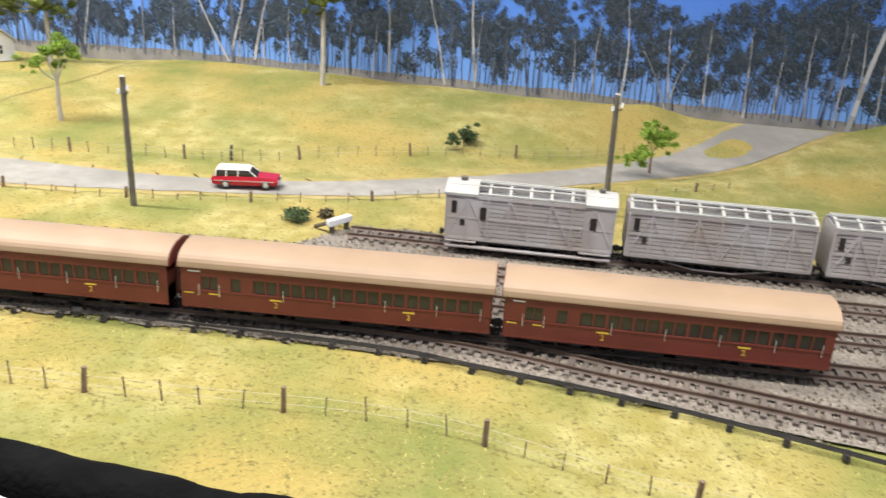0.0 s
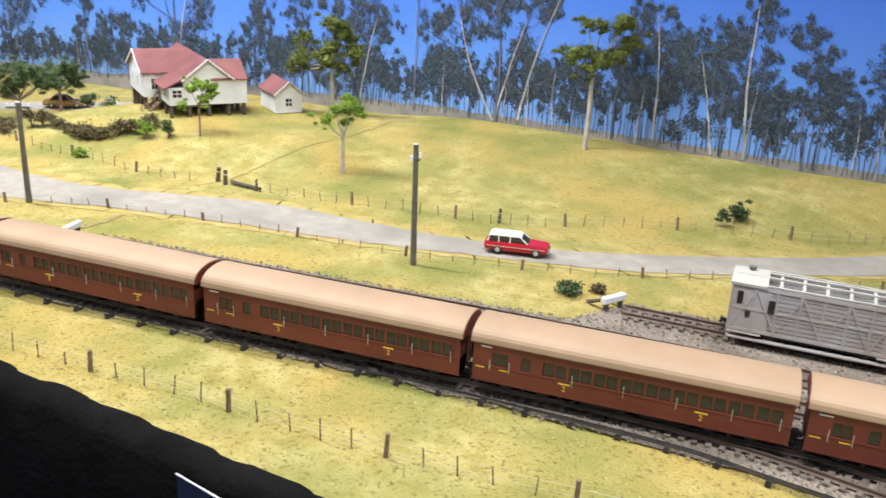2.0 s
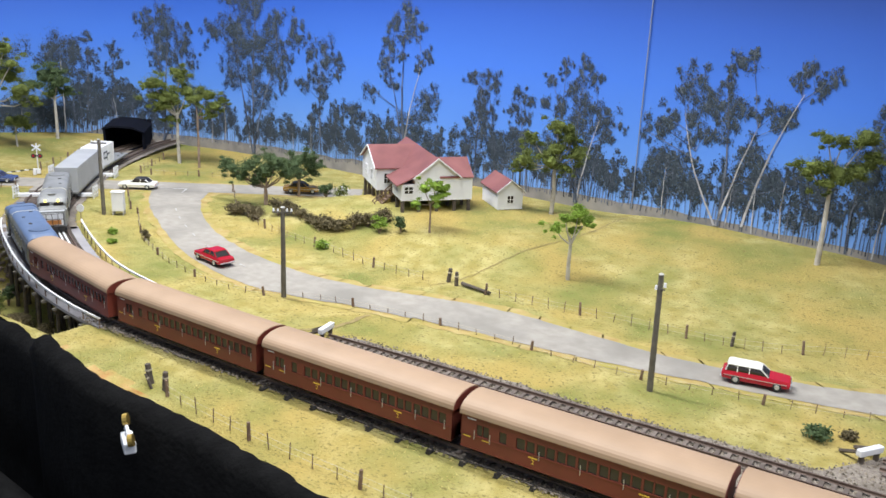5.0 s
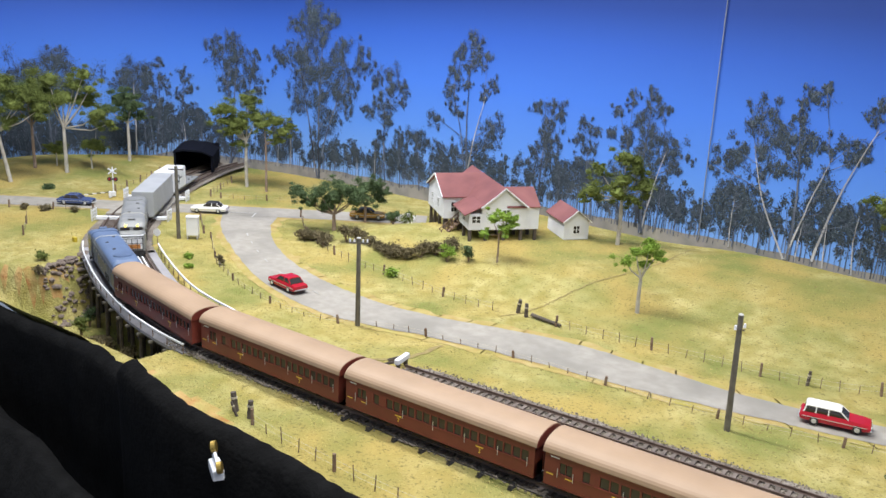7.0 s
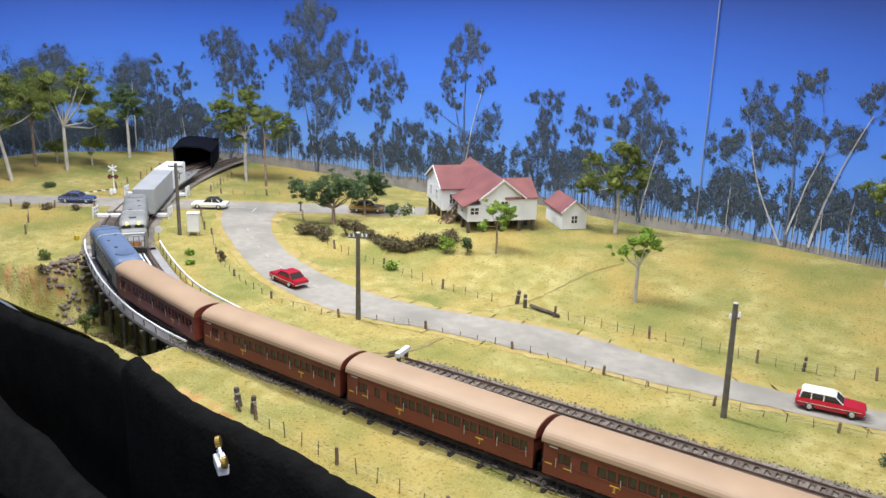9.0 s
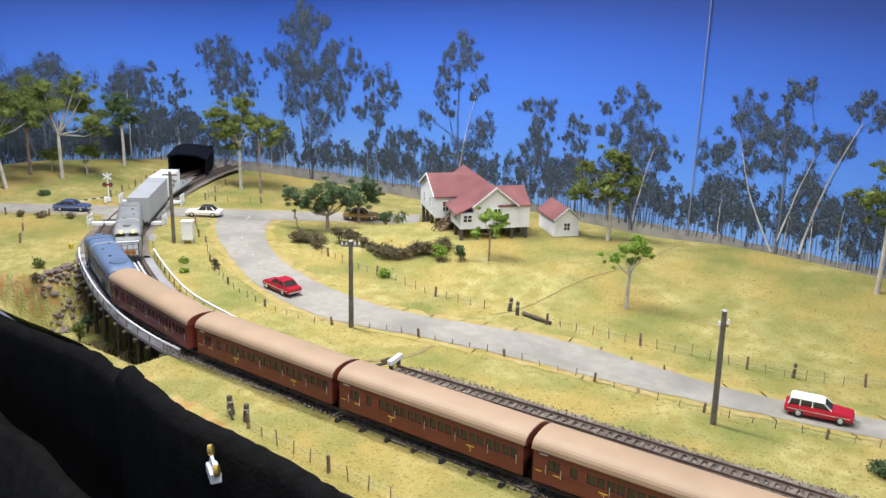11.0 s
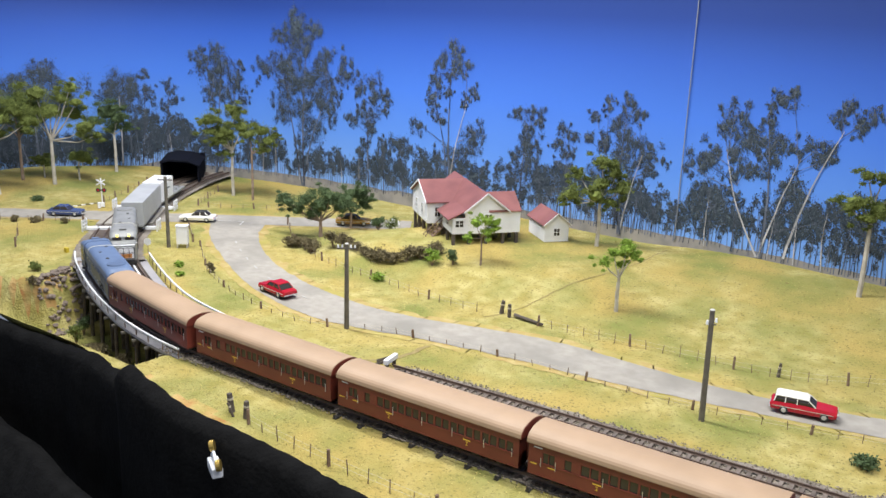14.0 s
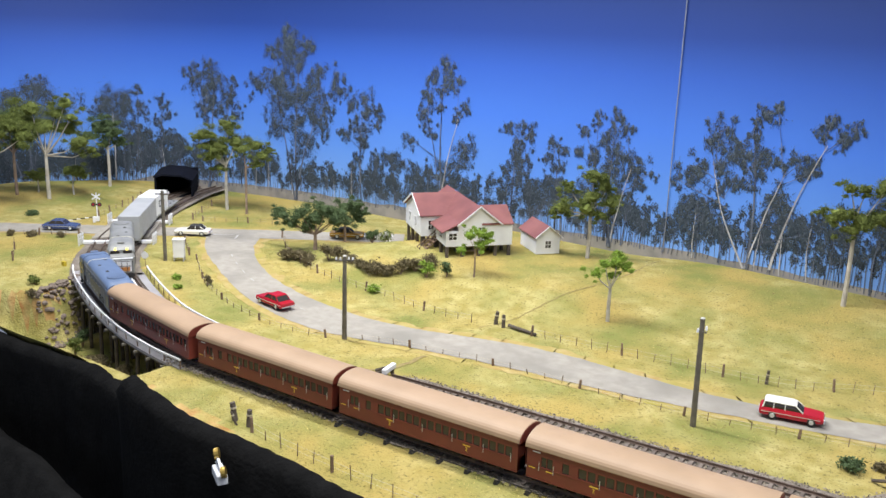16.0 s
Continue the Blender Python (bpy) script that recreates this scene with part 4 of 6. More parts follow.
    part("rear_lamp", rod(bmesh.new(), (76.5, 0, 35), (78.2, 0, 35), 2.0, 2.0, 12), CHROME, d)
    part("pilot", box(-77, -74, -12.5, 12.5, 3.6, 9.6, 0.6), UNDER, d)
    part("rear_buffer_beam", box(77, 78.6, -13.4, 13.4, 5.5, 12.2, 0.4), paint, d)
    coupler(d, -77.5, -1)
    coupler(d, 78, 1)
    if number:
        me = text_mesh(number, 5.2, GOLD)
        hang("fleet_number", me, d, -58.5, -15.05, 18.4, 90, 0, 0, "yellow fleet number")
        hang("fleet_number", me, d, -58.5, 15.05, 18.4, 90, 0, 180, "yellow fleet number")
    return d


loco = diesel("diesel_locomotive", "faded blue diesel locomotive with khaki side band", BLUE, BLUEROOF, KHAKI, "1258")
loco.matrix_basis = near_pose(TRAIN_HEAD + 78.0, 46)

goods_line = spline(MAIN_FAR, 2.0)


def goods_at(s):
    x, y, h = along(goods_line, goods_step, s)
    return x, y, math.degrees(h)


goods_len = sum(math.dist(a[:2], b[:2]) for a, b in zip(goods_line, goods_line[1:]))
goods_step = goods_len / (len(goods_line) - 1)
s_front = min(range(len(goods_line)), key=lambda i: math.dist(goods_line[i][:2], (-672, 566))) * goods_step
goods = diesel("goods_locomotive", "grey and white diesel locomotive with lit headlamps", GREYBODY, GREYBODY, GREYBODY, "")
gx, gy, gh = goods_at(s_front - 76)
goods.matrix_basis = pose(gx * K, gy * K, 0, 0, 0, gh + 180)
part("nose_panel", box(-78.6, -77.4, -11, 11, 12, 25), WHITE, goods, "white nose panel")
part("warning_panel", box(-78.9, -78.5, -9, 9, 12.5, 17.5), ORANGE, goods, "orange lower nose panel")
for yy in (-6.5, 6.5):
    part("headlamp", rod(bmesh.new(), (-70.0, yy, 37.0), (-66.5, yy, 37.0), 1.5, 1.5, 10), HEADLAMP, goods, "lit yellow headlamp")
b = bmesh.new()
for zz in (19, 25):
    rod(b, (-80.5, -12, zz), (-80.5, 12, zz), 0.4, 0.4, 5)
for yy in (-12, -6, 0, 6, 12):
    rod(b, (-80.5, yy, 12), (-80.5, yy, 25), 0.35, 0.35, 5)
part("front_handrail", b, UNDER, goods)


def flat_wagon(s, length, loads, label):
    w = thing("container_wagon", 0, 0, 0, 0, label, "wagon", "goods train")
    x, y, h = goods_at(s)
    w.matrix_basis = pose(x * K, y * K, 0, 0, 0, h + 180)
    L = length / 2
    part("flat_bed", box(-L, L, -13.5, 13.5, 9.5, 12.2, 0.4), GREYBODY, w)
    bogie(w, -L + 18, (-9, 9))
    bogie(w, L - 18, (-9, 9))
    for x0, x1, material, top in loads:
        box_part = part("container", box(x0, x1, -14, 14, 12.3, top, 0.5), material, w)
        for i in range(int((x1 - x0) / 5)):
            for sd in (-1, 1):
                part("rib", box(x0 + 3 + i * 5, x0 + 5 + i * 5, *sorted((sd * 14, sd * 14.4)), 14, top - 2), material, box_part)
    coupler(w, -L, -1)
    coupler(w, L, 1)
    return w


flat_wagon(s_front - 76 * 2 - 74, 132, ((-63, 63, GREYTARP, 43),), "flat wagon with a long grey ribbed container")
w2 = flat_wagon(s_front - 76 * 2 - 74 - 140, 132, ((-63, -2, WHITE, 42),), "flat wagon carrying one white container")
for yy in (-14.5, 14.5):
    b = bmesh.new()
    for x0, x1, z0, z1 in ((-50, -34, 32, 34), (-50, -48, 24, 34), (-50, -34, 24, 26), (-36, -22, 28, 30), (-36, -34, 20, 34)):
        bx(b, x0, x1, yy - 0.15, yy + 0.15, z0, z1)
    part("livery_mark", b, LOGO, w2)


def stock_wagon(van):
    L, W = (52.5 if van else 56.0), 13.0
    w = thing("guards_van" if van else "cattle_wagon", 0, 0, 0, 0, "", "wagon", "stock train in the siding")
    part("underframe", box(-L, L, -11, 11, 8.2, 10.8), UNDER, w)
    if van:
        bogie(w, -36, (-9, 9))
        bogie(w, 36, (-9, 9))
        for sd in (-1, 1):
            part("footboard", box(-L, L, *sorted((sd * 11.5, sd * 15.2)), 5.6, 6.6), SILVER, w)
            for x0 in (-L, L - 20):
                part("step_board", box(x0, x0 + 20, *sorted((sd * 12, sd * 14.6)), 9.0, 9.8), SILVER, w)
    else:
        bogie(w, -38, (-9, 9))
        bogie(w, 38, (-9, 9))
        for sd in (-1, 1):
            b = bmesh.new()
            rod(b, (-34, sd * 11, 8.6), (-12, sd * 11, 4.8), 0.5, 0.5, 5)
            rod(b, (-12, sd * 11, 4.8), (12, sd * 11, 4.8), 0.5, 0.5, 5)
            rod(b, (12, sd * 11, 4.8), (34, sd * 11, 8.6), 0.5, 0.5, 5)
            part("truss_rod", b, SILVER, w)
    part("floor", box(-L, L, -W + 1, W - 1, 10.6, 12), SILVER, w)
    for sd in (-1, 1):
        for i in range(10):
            z0 = 11 + i * 2.75
            part("side_board", box(-L, L, *sorted((sd * (W - 0.9), sd * W)), z0, z0 + 2.3), SILVER, w)
        b = bmesh.new()
        bx(b, -L, L, *sorted((sd * (W - 1), sd * (W + 0.6))), 38.4, 40.6)
        bx(b, -L, L, *sorted((sd * (W - 0.2), sd * (W + 0.5))), 24.6, 25.8)
        bx(b, -L, L, *sorted((sd * (W - 0.2), sd * (W + 0.6))), 10.4, 12.2)
        part("waist_rail", b, SILVER, w)
        b = bmesh.new()
        for i in range(9):
            xx = -L + i * 2 * L / 8
            bx(b, xx - 0.7, xx + 0.7, *sorted((sd * (W - 0.2), sd * (W + 0.7))), 11, 39)
        for i in (0, 2, 4, 6):
            x0 = -L + i * 2 * L / 8
            rod(b, (x0 + 1, sd * (W + 0.3), 12), (x0 + 14, sd * (W + 0.3), 38), 0.6, 0.6, 4)
            rod(b, (x0 + 27, sd * (W + 0.3), 12), (x0 + 14, sd * (W + 0.3), 38), 0.6, 0.6, 4)
        part("side_frame", b, SILVER, w)
        part("window", box(-L + 3.2, -L + 6.6, *sorted((sd * (W + 0.1), sd * (W + 0.5))), 28, 36), GLASS, w)
        part("vent", box(-L + 9, -L + 12, *sorted((sd * (W + 0.1), sd * (W + 0.5))), 20, 24), GLASS, w)
        if van:
            for xx in (-31, 38):
                part("window", box(xx, xx + 4, *sorted((sd * (W + 0.3), sd * (W + 0.8))), 25, 33), GLASS, w)
            for x0, x1 in ((-L, -30), (34, L)):
                part("cabin_side", box(x0, x1, *sorted((sd * (W - 0.5), sd * (W + 0.25))), 11, 39), SILVER, w)
    for sd in (-1, 1):
        part("end_wall", box(*sorted((sd * (L - 1.2), sd * L)), -W, W, 11, 41), SILVER, w)
    part("inner_floor_load", box(-L + 2, L - 2, -W + 2, W - 2, 36.0, 36.6), GREYBODY, w)
    n = 9
    for i in range(n):
        xx = -L + 1 + i * (2 * L - 2) / (n - 1)
        b = bmesh.new()
        secs = [[(xx - 0.9, -W + k * W / 4, 40 + 4.2 * math.cos((k - 4) / 4 * 1.35) + dz) for dz in (0, 1)] + [(xx + 0.9, -W + k * W / 4, 40 + 4.2 * math.cos((k - 4) / 4 * 1.35) + dz) for dz in (1, 0)] for k in range(9)]
        loft(b, secs)
        part("roof_hoop", b, LIGHTROOF, w)
    for yy, zz in ((-W + 0.5, 41.2), (-6, 44.3), (0, 45.2), (6, 44.3), (W - 0.5, 41.2)):
        part("roof_slat", box(-L, L, yy - 0.8, yy + 0.8, zz, zz + 0.9), LIGHTROOF, w)
    if van:
        for x0, x1 in ((-L - 1.5, -33), (34, L + 1.5)):
            b = bmesh.new()
            loft(b, [[(xx, -W - 1.2 + k * (2 * W + 2.4) / 10, 40.6 + 5.6 * math.cos((k - 5) / 5 * 1.4)) for k in range(11)] + [(xx, W + 1.2, 39.9), (xx, -W - 1.2, 39.9)] for xx in (x0, x1)])
            part("cabin_roof", b, LIGHTROOF, w, "pale cream arched roof")
            part("roof_ventilator", rod(bmesh.new(), ((x0 + x1) / 2, 0, 45), ((x0 + x1) / 2, 0, 48.4), 1.8, 2.4, 8), POLE, w)
    coupler(w, -L, -1)
    coupler(w, L, 1)
    return w


van = tagged(stock_wagon(True), "grey cattle brake van with pale end roofs on the siding")
van.matrix_basis = pose(278.5 * K, 579.5 * K, 0, 0, 0, -0.6)
kw = tagged(stock_wagon(False), "grey slatted cattle wagon with open roof frame")
kw.matrix_basis = pose(396 * K, 578.5 * K, 0, 0, 0, -0.6)
for k in (1, 2):
    copy_thing(kw, pose((396 + 122 * k) * K, (578 - 0.7 * k) * K, 0, 0, 0, -0.5))

# ---- black cloth along the front of the layout ----
bm = bmesh.new()
front_line = spline(FRONT, 9.0)
secs = []
for i, (x, y, h) in enumerate(front_line):
    j = 2.2 * noise.noise(Vector((i * 0.31, 0.5, 0))) + 1.2 * noise.noise(Vector((i * 1.3, 2.5, 0)))
    top = height(x, y + 6) + 1.5 + j
    fold = 4 * noise.noise(Vector((x * 0.02, 4.4, 0)))
    nx, ny = math.sin(h), -math.cos(h)
    secs.append([(x + nx * d, y + ny * d, z) for d, z in ((-3, top - 8), (-2, top - 1), (2, top + 0.5), (9, top - 2), (13, top - 9), (14 + fold, top - 40), (17 + fold * 2, -200), (22 + fold * 3, -650))])
loft(bm, secs, closed=False)
part("fascia_cloth", bm, BLACKCLOTH, smooth=True, kind="structure", label="black velvet cloth hanging along the layout's front edge", category="cloth")
part("hall_floor", box(-3000, 3000, -3000, 1500, -910, -900), mat("dark_carpet", (0.03, 0.03, 0.035), 0.95, var=(0.05, 0.05, 0.055), scale=40), kind="structure", label="dark carpet of the exhibition hall", category="floor")
bm = bmesh.new()
secs = []
for i in range(40):
    x = -1250 + i * 33
    y = 330 - 0.165 * (x + 400) + 6 * noise.noise(Vector((i * 0.4, 7, 0)))
    secs.append([(x, y - 30, -160), (x, y - 8, -108 + 3 * noise.noise(Vector((i * 0.5, 1, 0)))), (x, y, -106), (x, y + 12, -112), (x, y + 20, -160)])
loft(bm, secs, closed=False)
part("barrier_cloth", bm, BLACKCLOTH, smooth=True, kind="structure", label="rolled edge of a black barrier curtain", category="cloth")

card = thing("navy_card", 40, 309, -14, -14, "navy blue card with brass eyelet hung on the cloth", "card")
part("sheet", box(-34, 60, -1.2, 0, -40, 6.5, 0.4), NAVYCARD, card)
b = bmesh.new()
for i in range(12):
    x0 = -34 + i * 7.85
    rod(b, (x0, -1, 6.6 + noise.noise(Vector((i, 0, 0)))), (x0 + 7.85, -1, 6.6 + noise.noise(Vector((i + 1, 0, 0)))), 0.5, 0.5, 5)
part("white_cord", b, WHITE, card, "frayed white edge cord")
b = bmesh.new()
secs = []
for i in range(21):
    a = i / 20 * math.tau
    secs.append([(-16 + (4.2 + 1.0 * math.cos(c)) * math.cos(a), -1.6 + 0.6 * math.sin(c), -4 + (4.2 + 1.0 * math.cos(c)) * math.sin(a)) for c in [k * math.tau / 6 for k in range(6)]])
loft(b, secs, caps=False)
part("eyelet", b, BRASS, card, "brass eyelet ring", smooth=True)

clip = thing("clip_lamp", -260, 338, -14, -30, "small white clamp with brass discs on the cloth", "clamp")
part("clamp_body", box(-12, 8, -5, 3, -8, 0, 1.2), WHITE, clip)
b = bmesh.new()
rod(b, (-12, -1, 1), (-6, -1, 6), 1.4, 1.2, 7)
rod(b, (-6, -1, 6), (3, -1, 3), 1.2, 1.2, 7)
part("clamp_arm", b, WHITE, clip)
for xx, zz in ((-14, 7), (9, 3)):
    part("brass_disc", rod(bmesh.new(), (xx, -2, zz), (xx + 1, 1, zz + 0.6), 4.2, 4.2, 14), BRASS, clip)


# ---- house and shed ----
def gable(b, u0, u1, v0, v1, eave, ridge, along_v, over=3.0, th=1.4):
    """a pitched roof of two thin slabs"""
    if along_v:
        m = (u0 + u1) / 2
        for lo in (u0 - over, u1 + over):
            drop = (ridge - eave) / ((u1 - u0) / 2) * over
            loft(b, [[(lo, vv, eave - drop), (m, vv, ridge), (m, vv, ridge + th), (lo, vv, eave - drop + th)] for vv in (v0 - over, v1 + over)])
    else:
        m = (v0 + v1) / 2
        for lo in (v0 - over, v1 + over):
            drop = (ridge - eave) / ((v1 - v0) / 2) * over
            loft(b, [[(uu, lo, eave - drop), (uu, m, ridge), (uu, m, ridge + th), (uu, lo, eave - drop + th)] for uu in (u0 - over, u1 + over)])
    return b


def boards(parent, name, u0, u1, v0, v1, z0, z1):
    """wall of lapped boards: a core with thin proud strips"""
    core = part(name, box(u0, u1, v0, v1, z0, z1), WHITE, parent)
    n = int((z1 - z0) / 2.6)
    for i in range(n):
        z = z0 + i * (z1 - z0) / n
        part("weatherboard", box(u0 - 0.25, u1 + 0.25, v0 - 0.25, v1 + 0.25, z + 0.3, z + (z1 - z0) / n - 0.25), WHITE, core)


def gable_wall(b, axis, at, lo, hi, z0, eave, ridge):
    m = (lo + hi) / 2
    prof = [(lo, z0), (hi, z0), (hi, eave), (m, ridge), (lo, eave)]
    a, c = at
    loft(b, [[(p, t, z) if axis == "v" else (t, p, z) for p, z in prof] for t in (a, c)])


def sash(parent, x, y, z, w, h, face):
    """window: frame, dark pane, glazing bars; face -v or -u"""
    win = None
    def bb(a0, a1, d0, d1, z0, z1):
        return box(x + a0, x + a1, y - d1, y - d0, z + z0, z + z1) if face == "v" else box(x - d1, x - d0, y + a0, y + a1, z + z0, z + z1)
    win = part("window", bb(-w / 2, w / 2, -0.2, 0.45, 0, h), GLASS, parent)
    for a0, a1, z0, z1 in ((-w / 2 - 0.8, w / 2 + 0.8, -0.8, 0), (-w / 2 - 0.8, w / 2 + 0.8, h, h + 0.8), (-w / 2 - 0.8, -w / 2, 0, h), (w / 2, w / 2 + 0.8, 0, h), (-0.3, 0.3, 0, h), (-w / 2, w / 2, h / 2 - 0.3, h / 2 + 0.3)):
        part("window_frame", bb(a0, a1, -0.2, 0.9, z0, z1), WHITE, win)


HG = 14.0
house = thing("farmhouse", -397, 828, 0, 50, "white weatherboard farmhouse on stumps with red iron roof", "house")
boards(house, "wall", 16, 70, 0.3, 60, 37, 65)
boards(house, "wall", 70.6, 87, 0.6, 56, 37, 65)
boards(house, "wall", -17, 69, 60.6, 146, 37, 65)
boards(house, "porch_wall", 0, 15.6, 0.9, 46, 37, 57)
b = bmesh.new()
gable_wall(b, "v", (0.1, 1.3), 16, 70, 65, 65, 86)
part("gable", b, WHITE, house)
b = bmesh.new()
gable_wall(b, "u", (-17, -15.8), 60.6, 146, 65, 65, 84)
part("gable", b, WHITE, house)
b = bmesh.new()
gable_wall(b, "u", (85.8, 87), 0.6, 56, 65, 65, 82)
part("gable", b, WHITE, house)
part("roof", gable(bmesh.new(), 16, 70, 0, 150, 65.4, 86.5, True), REDROOF, house, "faded red corrugated iron roof")
part("roof", gable(bmesh.new(), -17, 43, 60.6, 146, 65.2, 85.6, False), REDROOF, house)
part("roof", gable(bmesh.new(), 48, 86, 0.5, 56, 65.0, 82.5, False, 2.0), REDROOF, house)
b = bmesh.new()
loft(b, [[(-6.5, vv, 55.0), (17, vv, 66.6), (17, vv, 68.0), (-6.5, vv, 56.4)] for vv in (-2, 57)])
part("porch_roof", b, REDROOF, house)
for lo in (13, 73):
    b = bmesh.new()
    m, sl = 43, 21.1 / 27
    loft(b, [[(lo, vv, 65.4 - 3 * sl), (m, vv, 86.5), (m, vv, 88.6), (lo, vv, 65.4 - 3 * sl + 2.1)] for vv in (-3.8, -2.9)])
    part("barge_board", b, WHITE, house)
for lo in (57.6, 149):
    b = bmesh.new()
    loft(b, [[(uu, lo, 63.8), (uu, 103.3, 85.6), (uu, 103.3, 87.6), (uu, lo, 65.8)] for uu in (-20.8, -19.9)])
    part("barge_board", b, WHITE, house)
sash(house, 8.5, 0.7, 46, 10, 8, "v")
sash(house, 45.5, 0.1, 48, 8.5, 13, "v")
sash(house, -0.2, 22, 45, 9, 8, "u")
sash(house, -17.2, 88, 46, 8, 12, "u")
sash(house, -17.2, 120, 46, 8, 12, "u")
sash(house, -4, 60.4, 46, 7, 12, "v")
for uu in (2, 22, 44, 66, 84):
    for vv in (3, 30, 56):
        part("stump", box(uu - 1.8, uu + 1.8, vv - 1.8, vv + 1.8, HG - 8, 37), DARKWOOD, house)
for uu in (-14, 8, 30, 52):
    for vv in (66, 92, 118, 142):
        part("stump", box(uu - 1.8, uu + 1.8, vv - 1.8, vv + 1.8, HG - 8, 37), DARKWOOD, house)
part("underfloor_screen", box(2, 84, 57, 58, HG - 6, 37), DARKWOOD, house)
for i in range(6):
    part("stair_tread", box(-1 - i * 4.4, 3.5 - i * 4.4, 48, 58, 35 - i * 4, 36 - i * 4), POST, house)
for vv in (48, 58):
    b = bmesh.new()
    rod(b, (3, vv, 36), (-23, vv, 14), 0.9, 0.9, 5)
    rod(b, (3, vv, 46), (-23, vv, 24), 0.6, 0.6, 5)
    for i in range(4):
        rod(b, (1 - i * 7.6, vv, 34 - i * 6.4), (1 - i * 7.6, vv, 44.5 - i * 6.4), 0.6, 0.6, 5)
    part("stair_rail", b, POST, house)

shed = thing("garden_shed", -319, 920, 5, 50, "small white weatherboard shed with red gable roof", "shed")
boards(shed, "wall", 0, 32, 0, 56, 18, 41)
b = bmesh.new()
gable_wall(b, "v", (0, 1), 0, 32, 41, 41, 53)
part("gable", b, WHITE, shed)
part("roof", gable(bmesh.new(), 0, 32, 0, 56, 41.3, 54, True, 3.0, 1.2), REDROOF, shed)
for lo in (-3, 35):
    b = bmesh.new()
    loft(b, [[(lo, vv, 38.9), (16, vv, 54), (16, vv, 55.6), (lo, vv, 40.5)] for vv in (-3.8, -3.0)])
    part("barge_board", b, WHITE, shed)
sash(shed, 16, -0.1, 26, 7.5, 9, "v")


# ---- cars ----
def car(name, label, x, y, heading, paint, roofpaint, wagon=False, z=0.5):
    c = thing(name, x, y, z, heading, label, "car", "parked cars")
    c.scale = (0.92, 0.92, 0.92)
    L, W = 27.0, 10.2

    def sec(xx, w, z0, z1, tuck=0.86):
        return [(xx, -w * 0.94, z0), (xx, -w, (z0 + z1) / 2), (xx, -w * tuck, z1), (xx, w * tuck, z1), (xx, w, (z0 + z1) / 2), (xx, w * 0.94, z0)]
    b = loft(bmesh.new(), [sec(-L, W * 0.90, 4.4, 8.6), sec(-L + 1.2, W * 0.97, 3.2, 9.4), sec(-13, W, 2.8, 10.0), sec(8, W, 2.8, 10.0), sec(L - 5, W * 0.97, 3.0, 9.0), sec(L - 0.8, W * 0.94, 3.6, 8.4), sec(L, W * 0.86, 4.6, 7.6)])
    part("body", b, paint, c)
    r0 = -L + 2.5 if wagon else -19
    part("cabin_glass", loft(bmesh.new(), [sec(r0, W * 0.86, 9.4, 10.2), sec(r0 + (1.8 if wagon else 6.5), W * 0.84, 9.4, 15.2, 0.82), sec(3.0, W * 0.84, 9.4, 15.2, 0.82), sec(10.0, W * 0.86, 9.4, 10.0)]), GLASS, c)
    t0 = r0 + (1.2 if wagon else 5.6)
    part("roof", loft(bmesh.new(), [sec(t0, W * 0.74, 14.7, 15.4), sec(t0 + 2, W * 0.77, 14.6, 16.3), sec(1.5, W * 0.77, 14.6, 16.3), sec(4.0, W * 0.74, 14.6, 15.2)]), roofpaint, c)
    for sd in (-1, 1):
        for x0, z0, x1, z1 in ((9.6, 10, 3.4, 15), (-5.5, 10, -5.5, 15), (r0 + 0.4, 10, t0 + 0.6, 15)) + (((-15, 10, -15, 15),) if wagon else ()):
            b = rod(bmesh.new(), (x0, sd * W * 0.85, z0), (x1, sd * W * 0.745, z1), 0.55, 0.5, 5)
            part("pillar", b, roofpaint if wagon else paint, c)
        part("side_trim", box(-L + 2, L - 3, *sorted((sd * W * 0.985, sd * W * 1.01)), 6.3, 6.8), CHROME, c)
        part("headlight", rod(bmesh.new(), (L - 1.2, sd * 7, 6.6), (L + 0.3, sd * 7, 6.6), 1.2, 1.2, 10), CHROME, c)
        part("tail_light", box(-L - 0.25, -L + 0.8, *sorted((sd * 6.5, sd * 9)), 6, 7.6), RED, c)
        for xx in (-15.5, 17.0):
            wl = part("wheel", rod(bmesh.new(), (xx, sd * 8.2, 3.5), (xx, sd * 10.3, 3.5), 3.6, 3.6, 16), TYRE, c)
            part("rim", rod(bmesh.new(), (xx, sd * 10.2, 3.5), (xx, sd * 10.6, 3.5), 2.2, 1.9, 12), CHROME, wl)
    part("front_bumper", box(L - 0.6, L + 0.9, -9, 9, 3.9, 5.0, 0.3), CHROME, c)
    part("rear_bumper", box(-L - 0.9, -L + 0.6, -9, 9, 4.0, 5.1, 0.3), CHROME, c)
    part("grille", box(L - 0.5, L + 0.25, -5.5, 5.5, 5.5, 7.2), UNDER, c)
    return c


car("station_wagon", "red station wagon with white roof on the road", 61, 662, 10, RED, CREAMROOF, True)
car("coupe_car", "red two-door coupe driving up the curved road", -474, 607, 170, RED, RED)
car("sedan_car", "cream sedan with black vinyl roof near the crossing", -797, 766, 215, CREAMROOF, BLACKVINYL)
car("sedan_car", "navy blue sedan waiting at the level crossing", -962, 664, 35, NAVY, NAVY)
car("sedan_car", "gold sedan with black roof parked below the house", -617, 897, 35, OCHRE, BLACKVINYL, False, 1.0)


